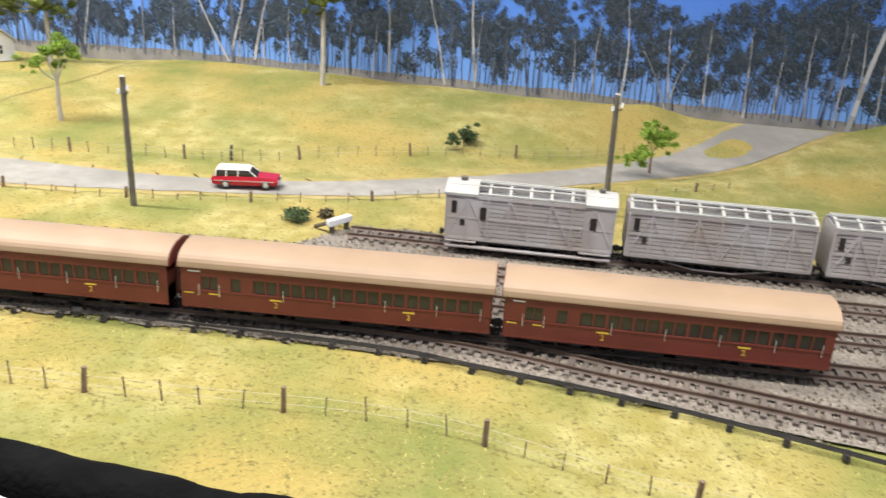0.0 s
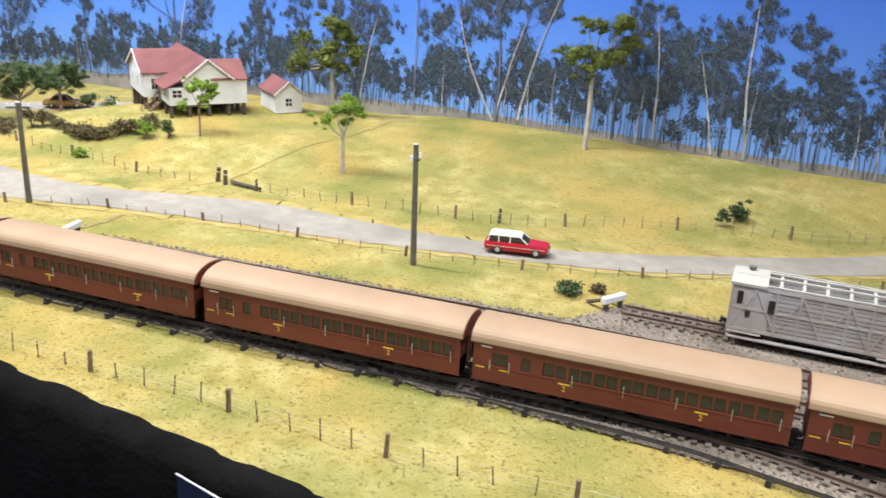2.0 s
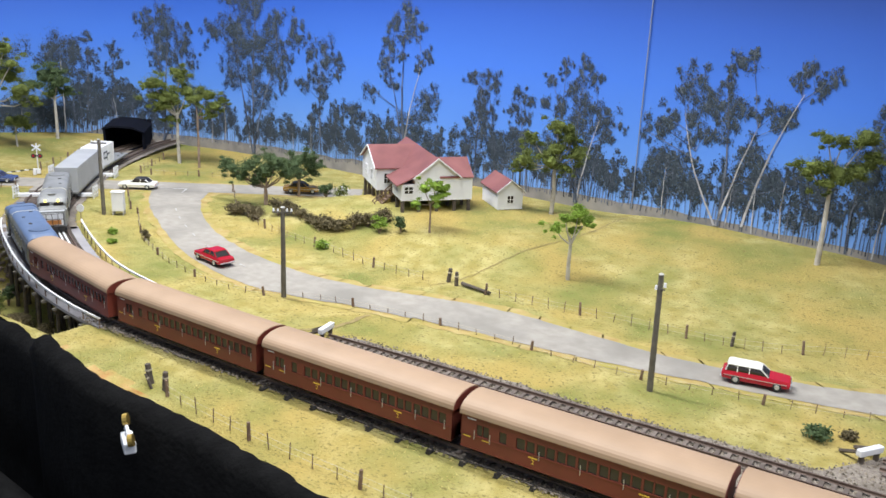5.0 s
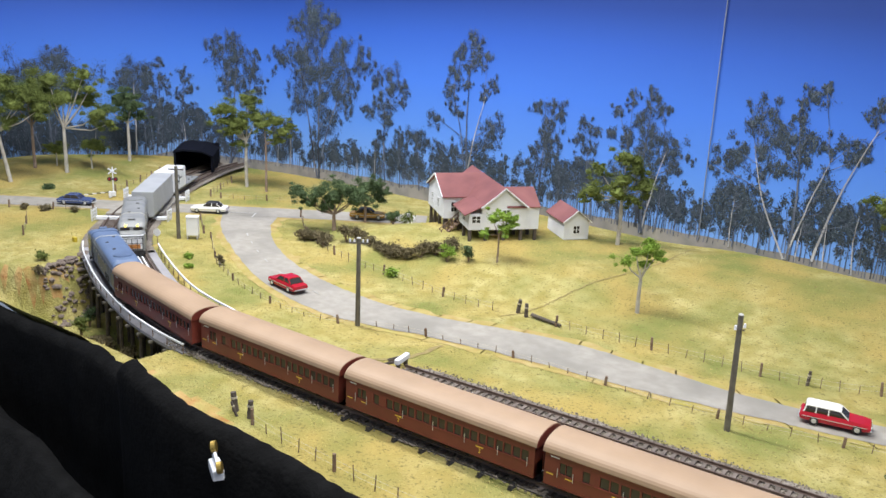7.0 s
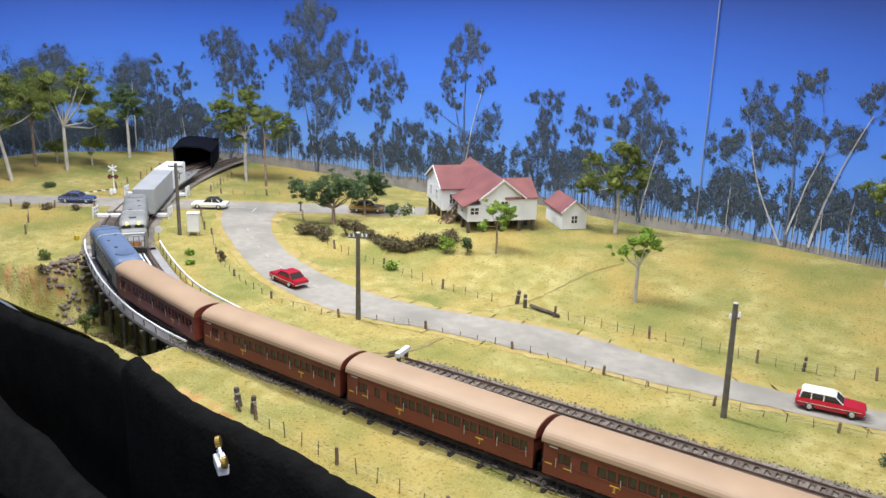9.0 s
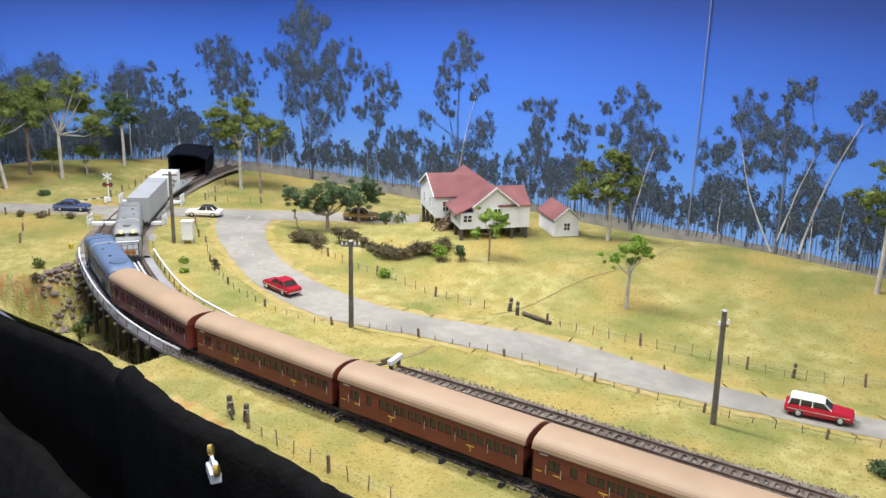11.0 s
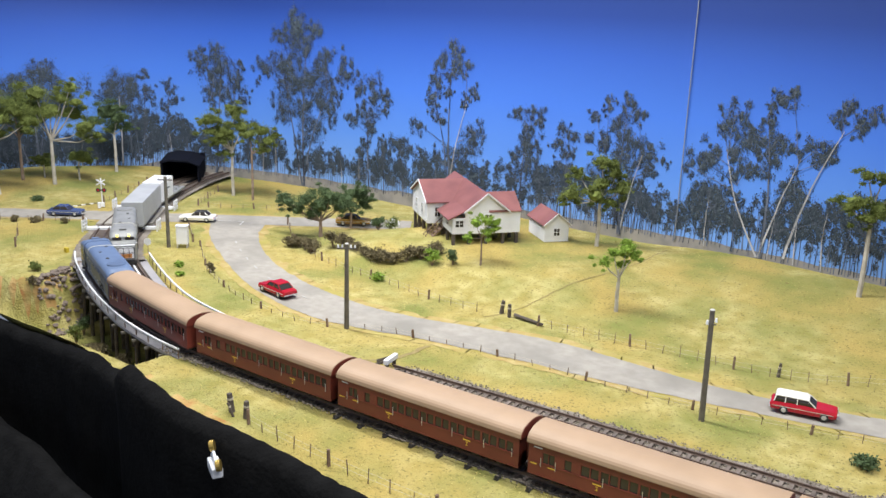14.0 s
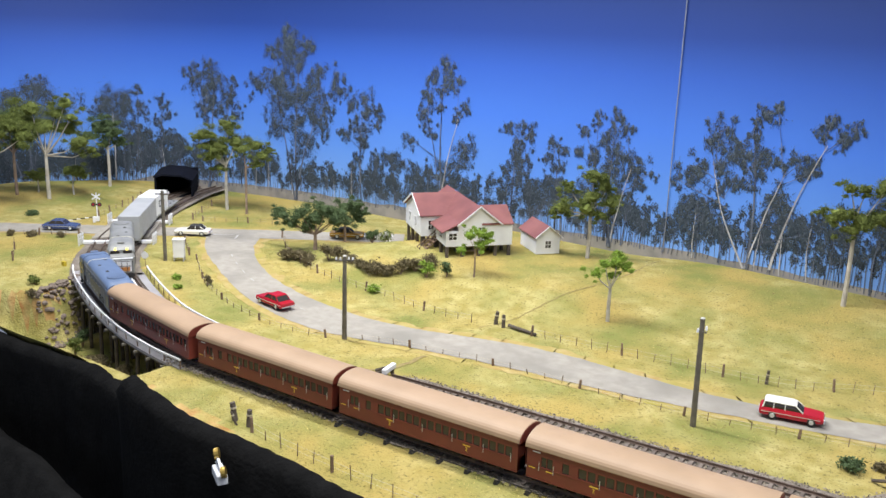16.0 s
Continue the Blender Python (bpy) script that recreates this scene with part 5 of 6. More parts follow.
# ---- telegraph poles ----
def pole(x, y, h, arm_dir, two=False, tilt=0.0):
    z = height(x, y)
    p = thing("telegraph_pole", x, y, z, arm_dir, "weathered timber telegraph pole with white insulators", "pole", "telegraph poles")
    part("shaft", rod(bmesh.new(), (0, 0, -4), (tilt, 0, h), 2.5, 1.9, 10), POLE, p)
    part("pole_cap", rod(bmesh.new(), (tilt, 0, h), (tilt, 0, h + 0.8), 2.2, 1.6, 8), LIGHTROOF, p)
    for k, zz in enumerate((h - 4, h - 10)[: 2 if two else 1]):
        part("cross_arm", box(-9, 9, -1.9, -0.9, zz - 0.8, zz + 0.8), POLE, p)
        for xx in (-8, -4, 4, 8):
            part("insulator", rod(bmesh.new(), (xx, -1.4, zz + 0.8), (xx, -1.4, zz + 3.4), 1.0, 0.7, 7), WHITE, p)
    return p


pole(-347, 576, 86, 36)
pole(-716, 652, 92, 40)
for x, y in ((0, 600), (333, 674)):
    z = height(x, y)
    p = thing("telegraph_pole", x, y, z, 0, "tall weathered pole with two white insulators near its top", "pole", "telegraph poles")
    part("shaft", rod(bmesh.new(), (0, 0, -4), (-1.5, 0.6, 91), 2.4, 1.9, 10), POLE, p)
    part("pole_cap", rod(bmesh.new(), (-1.5, 0.6, 91), (-1.5, 0.6, 91.8), 2.1, 1.5, 8), LIGHTROOF, p)
    for xx, zz in ((2.6, 84), (-3.8, 81)):
        part("insulator", rod(bmesh.new(), (xx, -1, zz - 1.4), (xx, -1, zz + 1.8), 1.2, 0.8, 7), WHITE, p)
    part("bracket", box(-4, 3, -1.4, -0.4, 80, 81), POLE, p)


# ---- fences ----
def fence(pts, label, post_every=78, thin_every=16, h=11.0, seed=1, posts=None, wires=True):
    r = random.Random(seed)
    line = spline(pts, 2.0)
    step = sum(math.dist(a[:2], b[:2]) for a, b in zip(line, line[1:])) / (len(line) - 1)
    total = step * (len(line) - 1)
    x0, y0 = pts[0]
    f = thing("wire_fence", x0, y0, 0, 0, label, "fence", "paddock fences")
    tops, s = [], 0.0
    k = 0
    per = max(1, round(post_every / thin_every))
    while s <= total:
        x, y, _ = along(line, step, s)
        z = height(x, y)
        lx, ly = x - x0, y - y0
        dx, dy = r.uniform(-1.2, 1.2), r.uniform(-0.8, 0.8)
        if k % per == 0:
            part("post", rod(bmesh.new(), (lx, ly, z - 3), (lx + dx, ly + dy, z + h * r.uniform(0.95, 1.15)), 1.35, 1.2, 6), POST, f)
        else:
            part("dropper", rod(bmesh.new(), (lx, ly, z - 2), (lx + dx, ly + dy, z + h * r.uniform(0.65, 1.05)), 0.42, 0.36, 4), POST, f)
        tops.append((lx, ly, z))
        s += thin_every * r.uniform(0.92, 1.08)
        k += 1
    if wires:
        for zz in (0.35, 0.72):
            b = bmesh.new()
            for a, c in zip(tops, tops[1:]):
                rod(b, (a[0], a[1], a[2] + h * zz), (c[0], c[1], c[2] + h * zz), 0.12, 0.12, 3, False)
            part("wire", b, WIRE, f, kind="stuff")
    return f


fence([(-270, 378), (-225, 371), (-134, 366), (-33, 366), (56, 361), (147, 363), (240, 364), (330, 340), (450, 318)], "rustic timber post and wire fence along the front paddock", 90, 18, 12.0, 3)
fence([(-690, 682), (-625, 634), (-578, 605), (-489, 571), (-393, 560), (-324, 588), (-269, 600), (-234, 606), (-140, 612), (-43, 612), (54, 626), (140, 650), (240, 692), (346, 726), (447, 776)], "low post and wire fence between railway and road", 92, 18, 7.5, 4)
fence([(-690, 838), (-600, 766), (-512, 730), (-408, 712), (-330, 699), (-262, 702)], "post and wire fence below the farmhouse", 92, 16, 11.0, 5)
fence([(-205, 704), (-161, 707), (-67, 716), (26, 726), (108, 760), (200, 792), (315, 828), (400, 895)], "post and wire fence along the hill paddock", 92, 16, 11.0, 6)
fence([(-1000, 752), (-1022, 790), (-1050, 850), (-1085, 900)], "post and wire fence beside the far track", 40, 20, 11.0, 7)
fence([(-880, 835), (-920, 890), (-960, 950)], "post and wire fence beside the tunnel approach", 60, 20, 11.0, 8)
fence([(-860, 838), (-800, 878), (-720, 930)], "wire fence behind the crossing road", 80, 18, 9.0, 9)
fence([(-1060, 560), (-988, 606), (-941, 640), (-895, 668)], "post and wire fence of the small paddock", 60, 20, 10.0, 10)
fence([(-715, 690), (-778, 735)], "short post and wire fence by the relay hut", 70, 14, 10.0, 12)
fence([(-860, 530), (-900, 555), (-960, 590)], "leaning posts at the paddock corner", 60, 30, 11.0, 11)


def stump(x, y, h, r, lean, label, name="old_post"):
    z = height(x, y)
    s_ = thing(name, x, y, z, 0, label, "post")
    part("timber", rod(bmesh.new(), (0, 0, -3), (lean, lean * 0.4, h), r, r * 0.8, 8), DARKWOOD, s_)
    part("wire_binding", rod(bmesh.new(), (lean * 0.7, lean * 0.28, h * 0.66), (lean * 0.78, lean * 0.31, h * 0.76), r * 1.02, r * 1.02, 8), WIRE, s_)


stump(-296, 385, 15, 2.6, -2, "thick dark strainer post in the front paddock")
stump(-280, 384, 14, 2.4, 1, "thick dark strainer post in the front paddock")
stump(-288, 380, 11, 1.1, -5, "leaning dark brace post in the front paddock")
stump(-254, 713, 14, 2.4, 2, "dark hollow gate stump beside the road")
stump(-241, 708, 14, 2.2, 0, "dark gate post beside the road")
stump(24, 728, 13, 1.6, 1, "brown strainer post on the hill fence")
lg = thing("fallen_log", -218, 706, height(-218, 706), -12, "dark fallen log beside the gateway", "log")
part("trunk", rod(bmesh.new(), (-18, 0, 3.2), (18, 2, 2.6), 2.0, 1.6, 8), DARKWOOD, lg)
part("branch", rod(bmesh.new(), (12, 1, 3), (16, 0, 8), 1.2, 0.6, 6), DARKWOOD, lg)


# ---- buffer stops ----
def buffer_stop(x, y, rz, label):
    b_ = thing("buffer_stop", x, y, 0, rz, label, "buffer stop")
    part("beam", box(-2.2, 2.2, -10, 10, 5.5, 10.2, 0.7), WHITE, b_, "white painted beam")
    for yy in (-6.5, 6.5):
        part("upright", box(-1.4, 1.4, yy - 1.2, yy + 1.2, 0, 7.0), DARKWOOD, b_)
        part("raking_strut", rod(bmesh.new(), (-17, yy, 0.5), (-1, yy, 8.0), 1.4, 1.4, 5), DARKWOOD, b_)


buffer_stop(-252, 526, 10, "white buffer stop with dark raking struts on the siding")
buffer_stop(152, 586, -34, "white buffer stop with dark struts on the stock siding")

# ---- point rodding along the track ----
rodding = thing("point_rodding", -224, 425, 0, 0, "black steel point rods on small stands beside the track", "rodding")
RODLINE = [(-224, 425), (-80, 425), (20, 428), (120, 429), (214, 427), (260, 419), (310, 410), (358, 399), (412, 384), (470, 366)]
rl = spline(RODLINE, 6.0)
for off, start in ((0, -230), (1.5, 10), (-1.5, 150)):
    b = bmesh.new()
    pts = [(x + 224 - math.sin(h) * off, y - 425 + math.cos(h) * off, 3.0) for x, y, h in rl if x > start]
    loft(b, [[(p[0], p[1] + 0.28 * c, p[2] - 0.6 + 0.28 * s_) for c, s_ in ((-1, -1), (1, -1), (1, 1), (-1, 1))] for p in pts])
    part("rod", b, UNDER, rodding)
for i, (x, y, h) in enumerate(rl[::4]):
    b = box(-1.5, 1.5, -3.0, 3.0, 0.2, 1.3)
    bx(b, -1.0, 1.0, -2.8, -2.0, 1.3, 3.4)
    bx(b, -1.0, 1.0, 2.0, 2.8, 1.3, 3.4)
    st = part("rod_stand", b, UNDER, rodding)
    st.matrix_basis = pose((x + 224) * K, (y - 425) * K, -1.0 * K, 0, 0, math.degrees(h))
for nm, x, y, rz in (("point_motor", -238, 447, 5), ("point_motor", 48, 506, 0), ("point_motor", 30, 497, 0), ("point_lever", 46, 436, -50)):
    pm = thing(nm, x, y, 0, rz, "black point mechanism lying beside the turnout", "point machine")
    part("casing", box(-9, 9, -2.4, 2.4, 0, 3.2, 0.7), UNDER, pm)
    part("drive_rod", box(-3, -1.5, 2.4, 14, 1.2, 2.0), UNDER, pm)

# ---- level crossing ----
ca = math.degrees(math.atan2(53, 58))
for nm, (x0, y0), (x1, y1) in (("near", (-866, 634), (-800, 697)), ("far", (-948, 738), (-882, 790))):
    mx, my = (x0 + x1) / 2, (y0 + y1) / 2
    L = math.dist((x0, y0), (x1, y1)) / 2
    edge = thing("crossing_edge", mx, my, 0, math.degrees(math.atan2(y1 - y0, x1 - x0)), "pale concrete edge slab of the level crossing", "crossing")
    n = 6
    for i in range(n):
        part("slab", box(-L + i * 2 * L / n, -L + (i + 0.94) * 2 * L / n, -4, 4, 0.3, 4.3, 0.3), WHITE, edge)
    for sd in (-1, 1):
        g = thing("cattle_guard", mx + sd * (L + 3) * math.cos(math.atan2(y1 - y0, x1 - x0)), my + sd * (L + 3) * math.sin(math.atan2(y1 - y0, x1 - x0)), 0, 125, "white timber wing fence at the level crossing", "fence", "crossing wing fences")
        for xx in (-7, 0, 7):
            part("post", box(xx - 0.8, xx + 0.8, -0.8, 0.8, -2, 15), WHITE, g)
        for zz in (4, 8.5, 13):
            part("rail", box(-8, 8, -1.3, -0.8, zz - 0.8, zz + 0.8), WHITE, g)
deckx = thing("crossing_deck", -874, 714, 0, 0, "asphalt crossing deck between the rails", "crossing")
ribs = [p for p in spline(MAIN_FAR, 4.0) if -918 < p[0] < -832]
ribn = [p for p in spline(MAIN_NEAR, 4.0) if -945 < p[0] < -862]
for line in (ribs, ribn):
    for lo, hi in ((-5, 5), (8, 16), (-16, -8)):
        b = bmesh.new()
        secs = [[(x - math.sin(h) * o + 874, y + math.cos(h) * o - 714, z) for o, z in ((lo, 0.4), (hi, 0.4), (hi, 3.7), (lo, 3.7))] for x, y, h in line]
        part("infill", loft(b, secs), ROAD, deckx)


def crossing_signal(x, y, rz):
    s_ = thing("crossing_signal", x, y, 0, rz, "white level crossing signal with crossed boards", "signal", "crossing signals")
    part("mast", rod(bmesh.new(), (0, 0, 0), (0, 0, 44), 0.9, 0.8, 8), WHITE, s_)
    for a in (-1, 1):
        b = bmesh.new()
        rod(b, (-6, -1.2, 38 - a * 4), (6, -1.2, 38 + a * 4), 1.2, 1.2, 4)
        part("crossed_board", b, WHITE, s_)
    part("lamp_bar", box(-5.5, 5.5, -1.6, -0.8, 25, 27), UNDER, s_)
    for xx in (-4.5, 4.5):
        lm = part("lamp_disc", rod(bmesh.new(), (xx, -1.4, 26), (xx, -2.0, 26), 3.3, 3.3, 14), UNDER, s_)
        part("lens", rod(bmesh.new(), (xx, -2.0, 26), (xx, -2.6, 26), 1.5, 1.3, 10), RED, lm)
    part("base_box", box(-3, 3, -2, 2, 0, 7, 0.4), WHITE, s_)


crossing_signal(-972, 730, 40)
boom = thing("crossing_boom", -968, 722, 0, -140, "lowered black and white barrier boom at the crossing", "barrier")
part("pivot", box(-2, 2, -2, 2, 0, 9, 0.4), WHITE, boom)
for i in range(6):
    part("boom_section", box(2 + i * 6, 8 + i * 6, -0.6, 0.6, 7 - i * 0.9, 8.2 - i * 0.9), WHITE if i % 2 else UNDER, boom)
hut = thing("relay_hut", -703, 664, 0, 40, "white relay cabinet on short legs beside the track", "cabinet")
part("cabinet", box(-7, 7, -5, 5, 4, 27, 0.5), WHITE, hut)
part("lid", box(-7.8, 7.8, -5.8, 5.8, 27, 28.2, 0.3), WHITE, hut)
for xx in (-6, 6):
    for yy in (-4, 4):
        part("leg", box(xx - 0.7, xx + 0.7, yy - 0.7, yy + 0.7, -1, 4), LIGHTROOF, hut)
dsc = thing("track_marker", -712, 618, 0, 30, "white round marker board on a thin post", "sign")
part("post", rod(bmesh.new(), (0, 0, -2), (0, 0, 12), 0.5, 0.5, 6), POST, dsc)
part("disc", rod(bmesh.new(), (0, -0.8, 14), (0, 0, 14), 4.6, 4.6, 18), WHITE, dsc)
ylw = thing("yellow_marker", -790, 556, -1, 0, "small yellow marker beside the bridge end", "sign")
part("marker", box(-3, 3, -2, 2, -6, 6, 0.8), mat("yellow_paint", (0.5, 0.38, 0.03), 0.6), ylw)

# white stop line and centre dashes
bm = bmesh.new()
for i in range(2, 9):
    p = road_mid[int(len(road_mid) - 6 - i * 4.2)]
    m = pose(p[0], p[1], -0.1, 0, 0, math.degrees(p[2]))
    n0 = len(bm.verts)
    bx(bm, -6, 6, -0.5, 0.5, 0, 0.1)
    bm.verts.ensure_lookup_table()
    for v in bm.verts[n0:]:
        v.co = m @ v.co
m = pose(-765, 795, 0.15, 0, 0, 34)
n0 = len(bm.verts)
bx(bm, -22, 22, -0.9, 0.9, 0, 0.1)
bx(bm, 20, 22, -22, 0, 0, 0.1)
bm.verts.ensure_lookup_table()
for v in bm.verts[n0:]:
    v.co = m @ v.co
part("road_marking", bm, mat("worn_road_paint", (0.50, 0.49, 0.47), 0.85, var=(0.36, 0.35, 0.33), scale=140), kind="structure", label="worn white road markings", category="marking")


# ---- trees and shrubs ----
def foliage(r, blobs, size=2.0, dens=1.0):
    """many small leaves in uneven clumps: (x, y, z, radius)"""
    v, f = [], []
    for bx_, by_, bz_, br in blobs:
        for _ in range(int(dens * (110 + br * br * 5.0))):
            d = Vector((r.gauss(0, 1), r.gauss(0, 1), r.gauss(0, 1))).normalized() * br * min(1.5, 0.3 + abs(r.gauss(0, 0.45)))
            c = Vector((bx_, by_, bz_)) + Vector((d.x * 1.15, d.y * 1.15, d.z * 0.72))
            n = Vector((r.gauss(0, 1), r.gauss(0, 1), r.gauss(0, 1) + 0.6)).normalized()
            u = n.orthogonal().normalized()
            w = n.cross(u)
            a = r.random() * 6.28
            s_ = size * r.uniform(0.5, 1.1)
            n0 = len(v)
            for k in range(4):
                t = a + k * 1.571
                q = c + (u * math.cos(t) + w * math.sin(t)) * s_ * (1.0 if k % 2 else 0.55)
                v.append((q.x * K, q.y * K, q.z * K))
            f.append((n0, n0 + 1, n0 + 2, n0 + 3))
    me = bpy.data.meshes.new("crown")
    me.from_pydata(v, [], f)
    return me


def pad_tree(x, y, fork, pads, leaf, bark, label, seed, rad=2.4, lean=0.0):
    """a wire-and-foam model tree: a bare trunk to the fork, limbs, and spongy leaf pads (sideways, up, radius)"""
    r = random.Random(seed)
    t = thing("model_tree", x, y, height(x, y), 0, label, "tree", "model trees")
    b = bmesh.new()
    top = Vector((lean * 0.81, lean * 0.59, fork))
    mid = top * 0.5 + Vector((r.uniform(-1, 1), r.uniform(-1, 1), 0))
    rod(b, (0, 0, -4), mid, rad, rad * 0.85, 9)
    rod(b, mid, top, rad * 0.85, rad * 0.7, 9)
    v, f, blobs = [], [], []
    for du, zz, pr in pads:
        dv = r.uniform(-0.5, 0.5) * (pr + 0.4 * abs(du))
        c = Vector((du * 0.81 - dv * 0.59, du * 0.59 + dv * 0.81, zz))
        elbow = top.lerp(c, 0.55) + Vector((r.uniform(-2, 2), r.uniform(-2, 2), -0.10 * abs(du)))
        rod(b, top, elbow, rad * 0.42, rad * 0.28, 6)
        rod(b, elbow, c, rad * 0.28, rad * 0.14, 5)
        core = bmesh.new()
        bmesh.ops.create_icosphere(core, subdivisions=2, radius=pr * 0.62)
        n0 = len(v)
        core.verts.index_update()
        for q in core.verts:
            k = 0.9 + 0.7 * noise.noise(q.co * 0.22 + Vector((seed, du, zz)))
            v.append(tuple((c + Vector((q.co.x * k * 1.15, q.co.y * k * 1.15, q.co.z * k * 0.85))) * K))
        f += [tuple(n0 + q.index for q in fc.verts) for fc in core.faces]
        core.free()
        blobs += [(*c, pr * 0.95)] + [(c.x + r.gauss(0, 0.75) * pr, c.y + r.gauss(0, 0.75) * pr, c.z + r.gauss(0, 0.55) * pr, pr * r.uniform(0.25, 0.55)) for _ in range(8)]
    part("trunk", b, bark, t)
    crown = foliage(r, blobs, 1.1, 1.25)
    lv, lf = [tuple(q.co) for q in crown.vertices], [tuple(q.vertices) for q in crown.polygons]
    bpy.data.meshes.remove(crown)
    me = bpy.data.meshes.new("crown")
    me.from_pydata(v + lv, [], f + [tuple(len(v) + i for i in q) for q in lf])
    me.materials.append(leaf)
    new("crown", me).parent = t
    return t


pad_tree(-155, 780, 36, ((-7, 62, 7), (4, 69, 8), (-17, 54, 6.5), (13, 62, 6.5), (2, 50, 5.5)), LEAFL, BARK, "small light green sapling with a white trunk", 21, 2.3)
pad_tree(-335, 797, 32, ((5, 54, 8), (-8, 51, 7), (8, 42, 7.5), (-17, 34, 5), (15, 52, 5)), LEAFL, BROWNBARK, "small light green sapling below the farmhouse", 22, 1.3)
pad_tree(-259, 946, 58, ((-28, 90, 10), (-36, 68, 13), (-46, 58, 7), (0, 108, 12), (14, 100, 10), (0, 80, 13), (-8, 66, 12), (26, 74, 12), (12, 58, 8), (20, 92, 8)), LEAFM, BARK, "tall gum tree with clumped olive crown", 23, 2.8)
pad_tree(46, 945, 82, ((-12, 130, 9), (-16, 100, 13), (6, 128, 7), (30, 132, 14), (21, 98, 12), (3, 95, 13), (-4, 86, 9), (36, 112, 10), (-24, 96, 7)), LEAFM, BARK, "tall pale-trunked gum tree with olive crown", 24, 2.9)
pad_tree(377, 800, 20, ((-2, 36, 10), (-15, 21, 8), (12, 33, 7), (-28, 18, 5), (6, 28, 7)), LEAFL, BROWNBARK, "small light green shrub tree by the road", 25, 1.3)
pad_tree(212, 815, 7, ((-14, 9, 5), (-2, 13, 5), (10, 8, 6), (3, 7, 4)), LEAFD, BROWNBARK, "low dark green fern spreading on the hill", 41, 0.7)
pad_tree(-1149, 762, 72, ((-15, 148, 20), (38, 158, 15), (-32, 126, 17), (62, 98, 18), (30, 116, 22), (0, 120, 19), (48, 136, 12), (78, 84, 10), (18, 140, 13)), LEAFM, BARK, "tall forked gum tree with a pale trunk", 26, 3.4)
pad_tree(-1170, 893, 66, ((-14, 104, 21), (10, 96, 15), (-4, 76, 12), (-30, 92, 13), (22, 84, 10), (2, 112, 13)), LEAFD, BARK, "pale-trunked gum tree near the backdrop", 27, 3.0)
pad_tree(-1145, 805, 30, ((6, 38, 14), (-6, 44, 9), (16, 32, 8)), LEAFM, BARK, "small gum sapling with two foliage pads", 28, 1.6)
pad_tree(-1200, 775, 22, ((-2, 26, 12), (10, 32, 10), (-12, 30, 8)), LEAFM, BARK, "small round gum sapling", 38, 1.5)
pad_tree(-1163, 676, 78, ((-8, 148, 22), (-22, 112, 18), (2, 96, 14), (34, 134, 22), (54, 116, 16), (-40, 130, 18), (18, 120, 14)), LEAFM, BARK, "tall gum tree leaning at the paddock edge", 29, 3.2, -14)
pad_tree(-1215, 745, 70, ((0, 130, 22), (-26, 112, 18), (24, 110, 16), (6, 92, 14)), LEAFD, BROWNBARK, "tall dark gum tree at the forest edge", 30, 2.8)
pad_tree(-1240, 640, 66, ((0, 122, 22), (-26, 108, 18), (24, 100, 16), (-8, 140, 14)), LEAFM, BARK, "tall gum tree at the forest edge", 31, 3.0)
pad_tree(-908, 931, 74, ((-34, 124, 16), (-46, 120, 8), (4, 140, 16), (-10, 106, 20), (-22, 92, 15), (16, 112, 16), (-12, 70, 9), (-30, 104, 11)), LEAFM, BARK, "tall gum tree beside the tunnel", 32, 3.0)
pad_tree(-859, 928, 76, ((14, 112, 15), (28, 98, 12), (20, 84, 9), (-4, 106, 9), (36, 104, 8)), LEAFM, BROWNBARK, "slender brown-trunked gum tree beside the tunnel", 33, 2.2)
pad_tree(-602, 812, 22, ((-44, 46, 11), (-32, 34, 8), (-20, 52, 12), (0, 44, 17), (12, 56, 14), (26, 42, 12), (-10, 30, 8), (34, 52, 10), (-54, 50, 6)), LEAFD, BROWNBARK, "spreading dark green tree on the corner", 34, 3.0)
pad_tree(-609, 882, 24, ((4, 50, 14), (15, 52, 11), (-4, 36, 11), (18, 36, 10), (-12, 42, 8), (26, 44, 7)), LEAFD, BROWNBARK, "dark green shade tree beside the gold car", 35, 2.2)


def shrub(x, y, w, h, leaf, label, seed, size=1.6, name="shrub", dens=1.0):
    r = random.Random(seed)
    z = height(x, y)
    t = thing(name, x, y, z, 0, label, "shrub", "shrubs")
    b = bmesh.new()
    blobs = []
    for i in range(6):
        a = r.random() * 6.28
        tip = (math.cos(a) * w * 0.6 * r.random(), math.sin(a) * w * 0.6 * r.random(), h * r.uniform(0.35, 0.9))
        rod(b, (0, 0, -1), tip, 0.6, 0.3, 4)
        blobs.append((*tip, w * r.uniform(0.35, 0.55)))
    part("stems", b, BROWNBARK, t)
    me = foliage(r, blobs, size, dens)
    me.materials.append(leaf)
    cr = new("foliage", me)
    cr.parent = t
    if "flower" in label:
        me = foliage(r, [(*q[:3], q[3] * 1.25) for q in blobs[:4]], 1.7, 0.14)
        me.materials.append(WHITE)
        new("blossom", me).parent = t
    return t


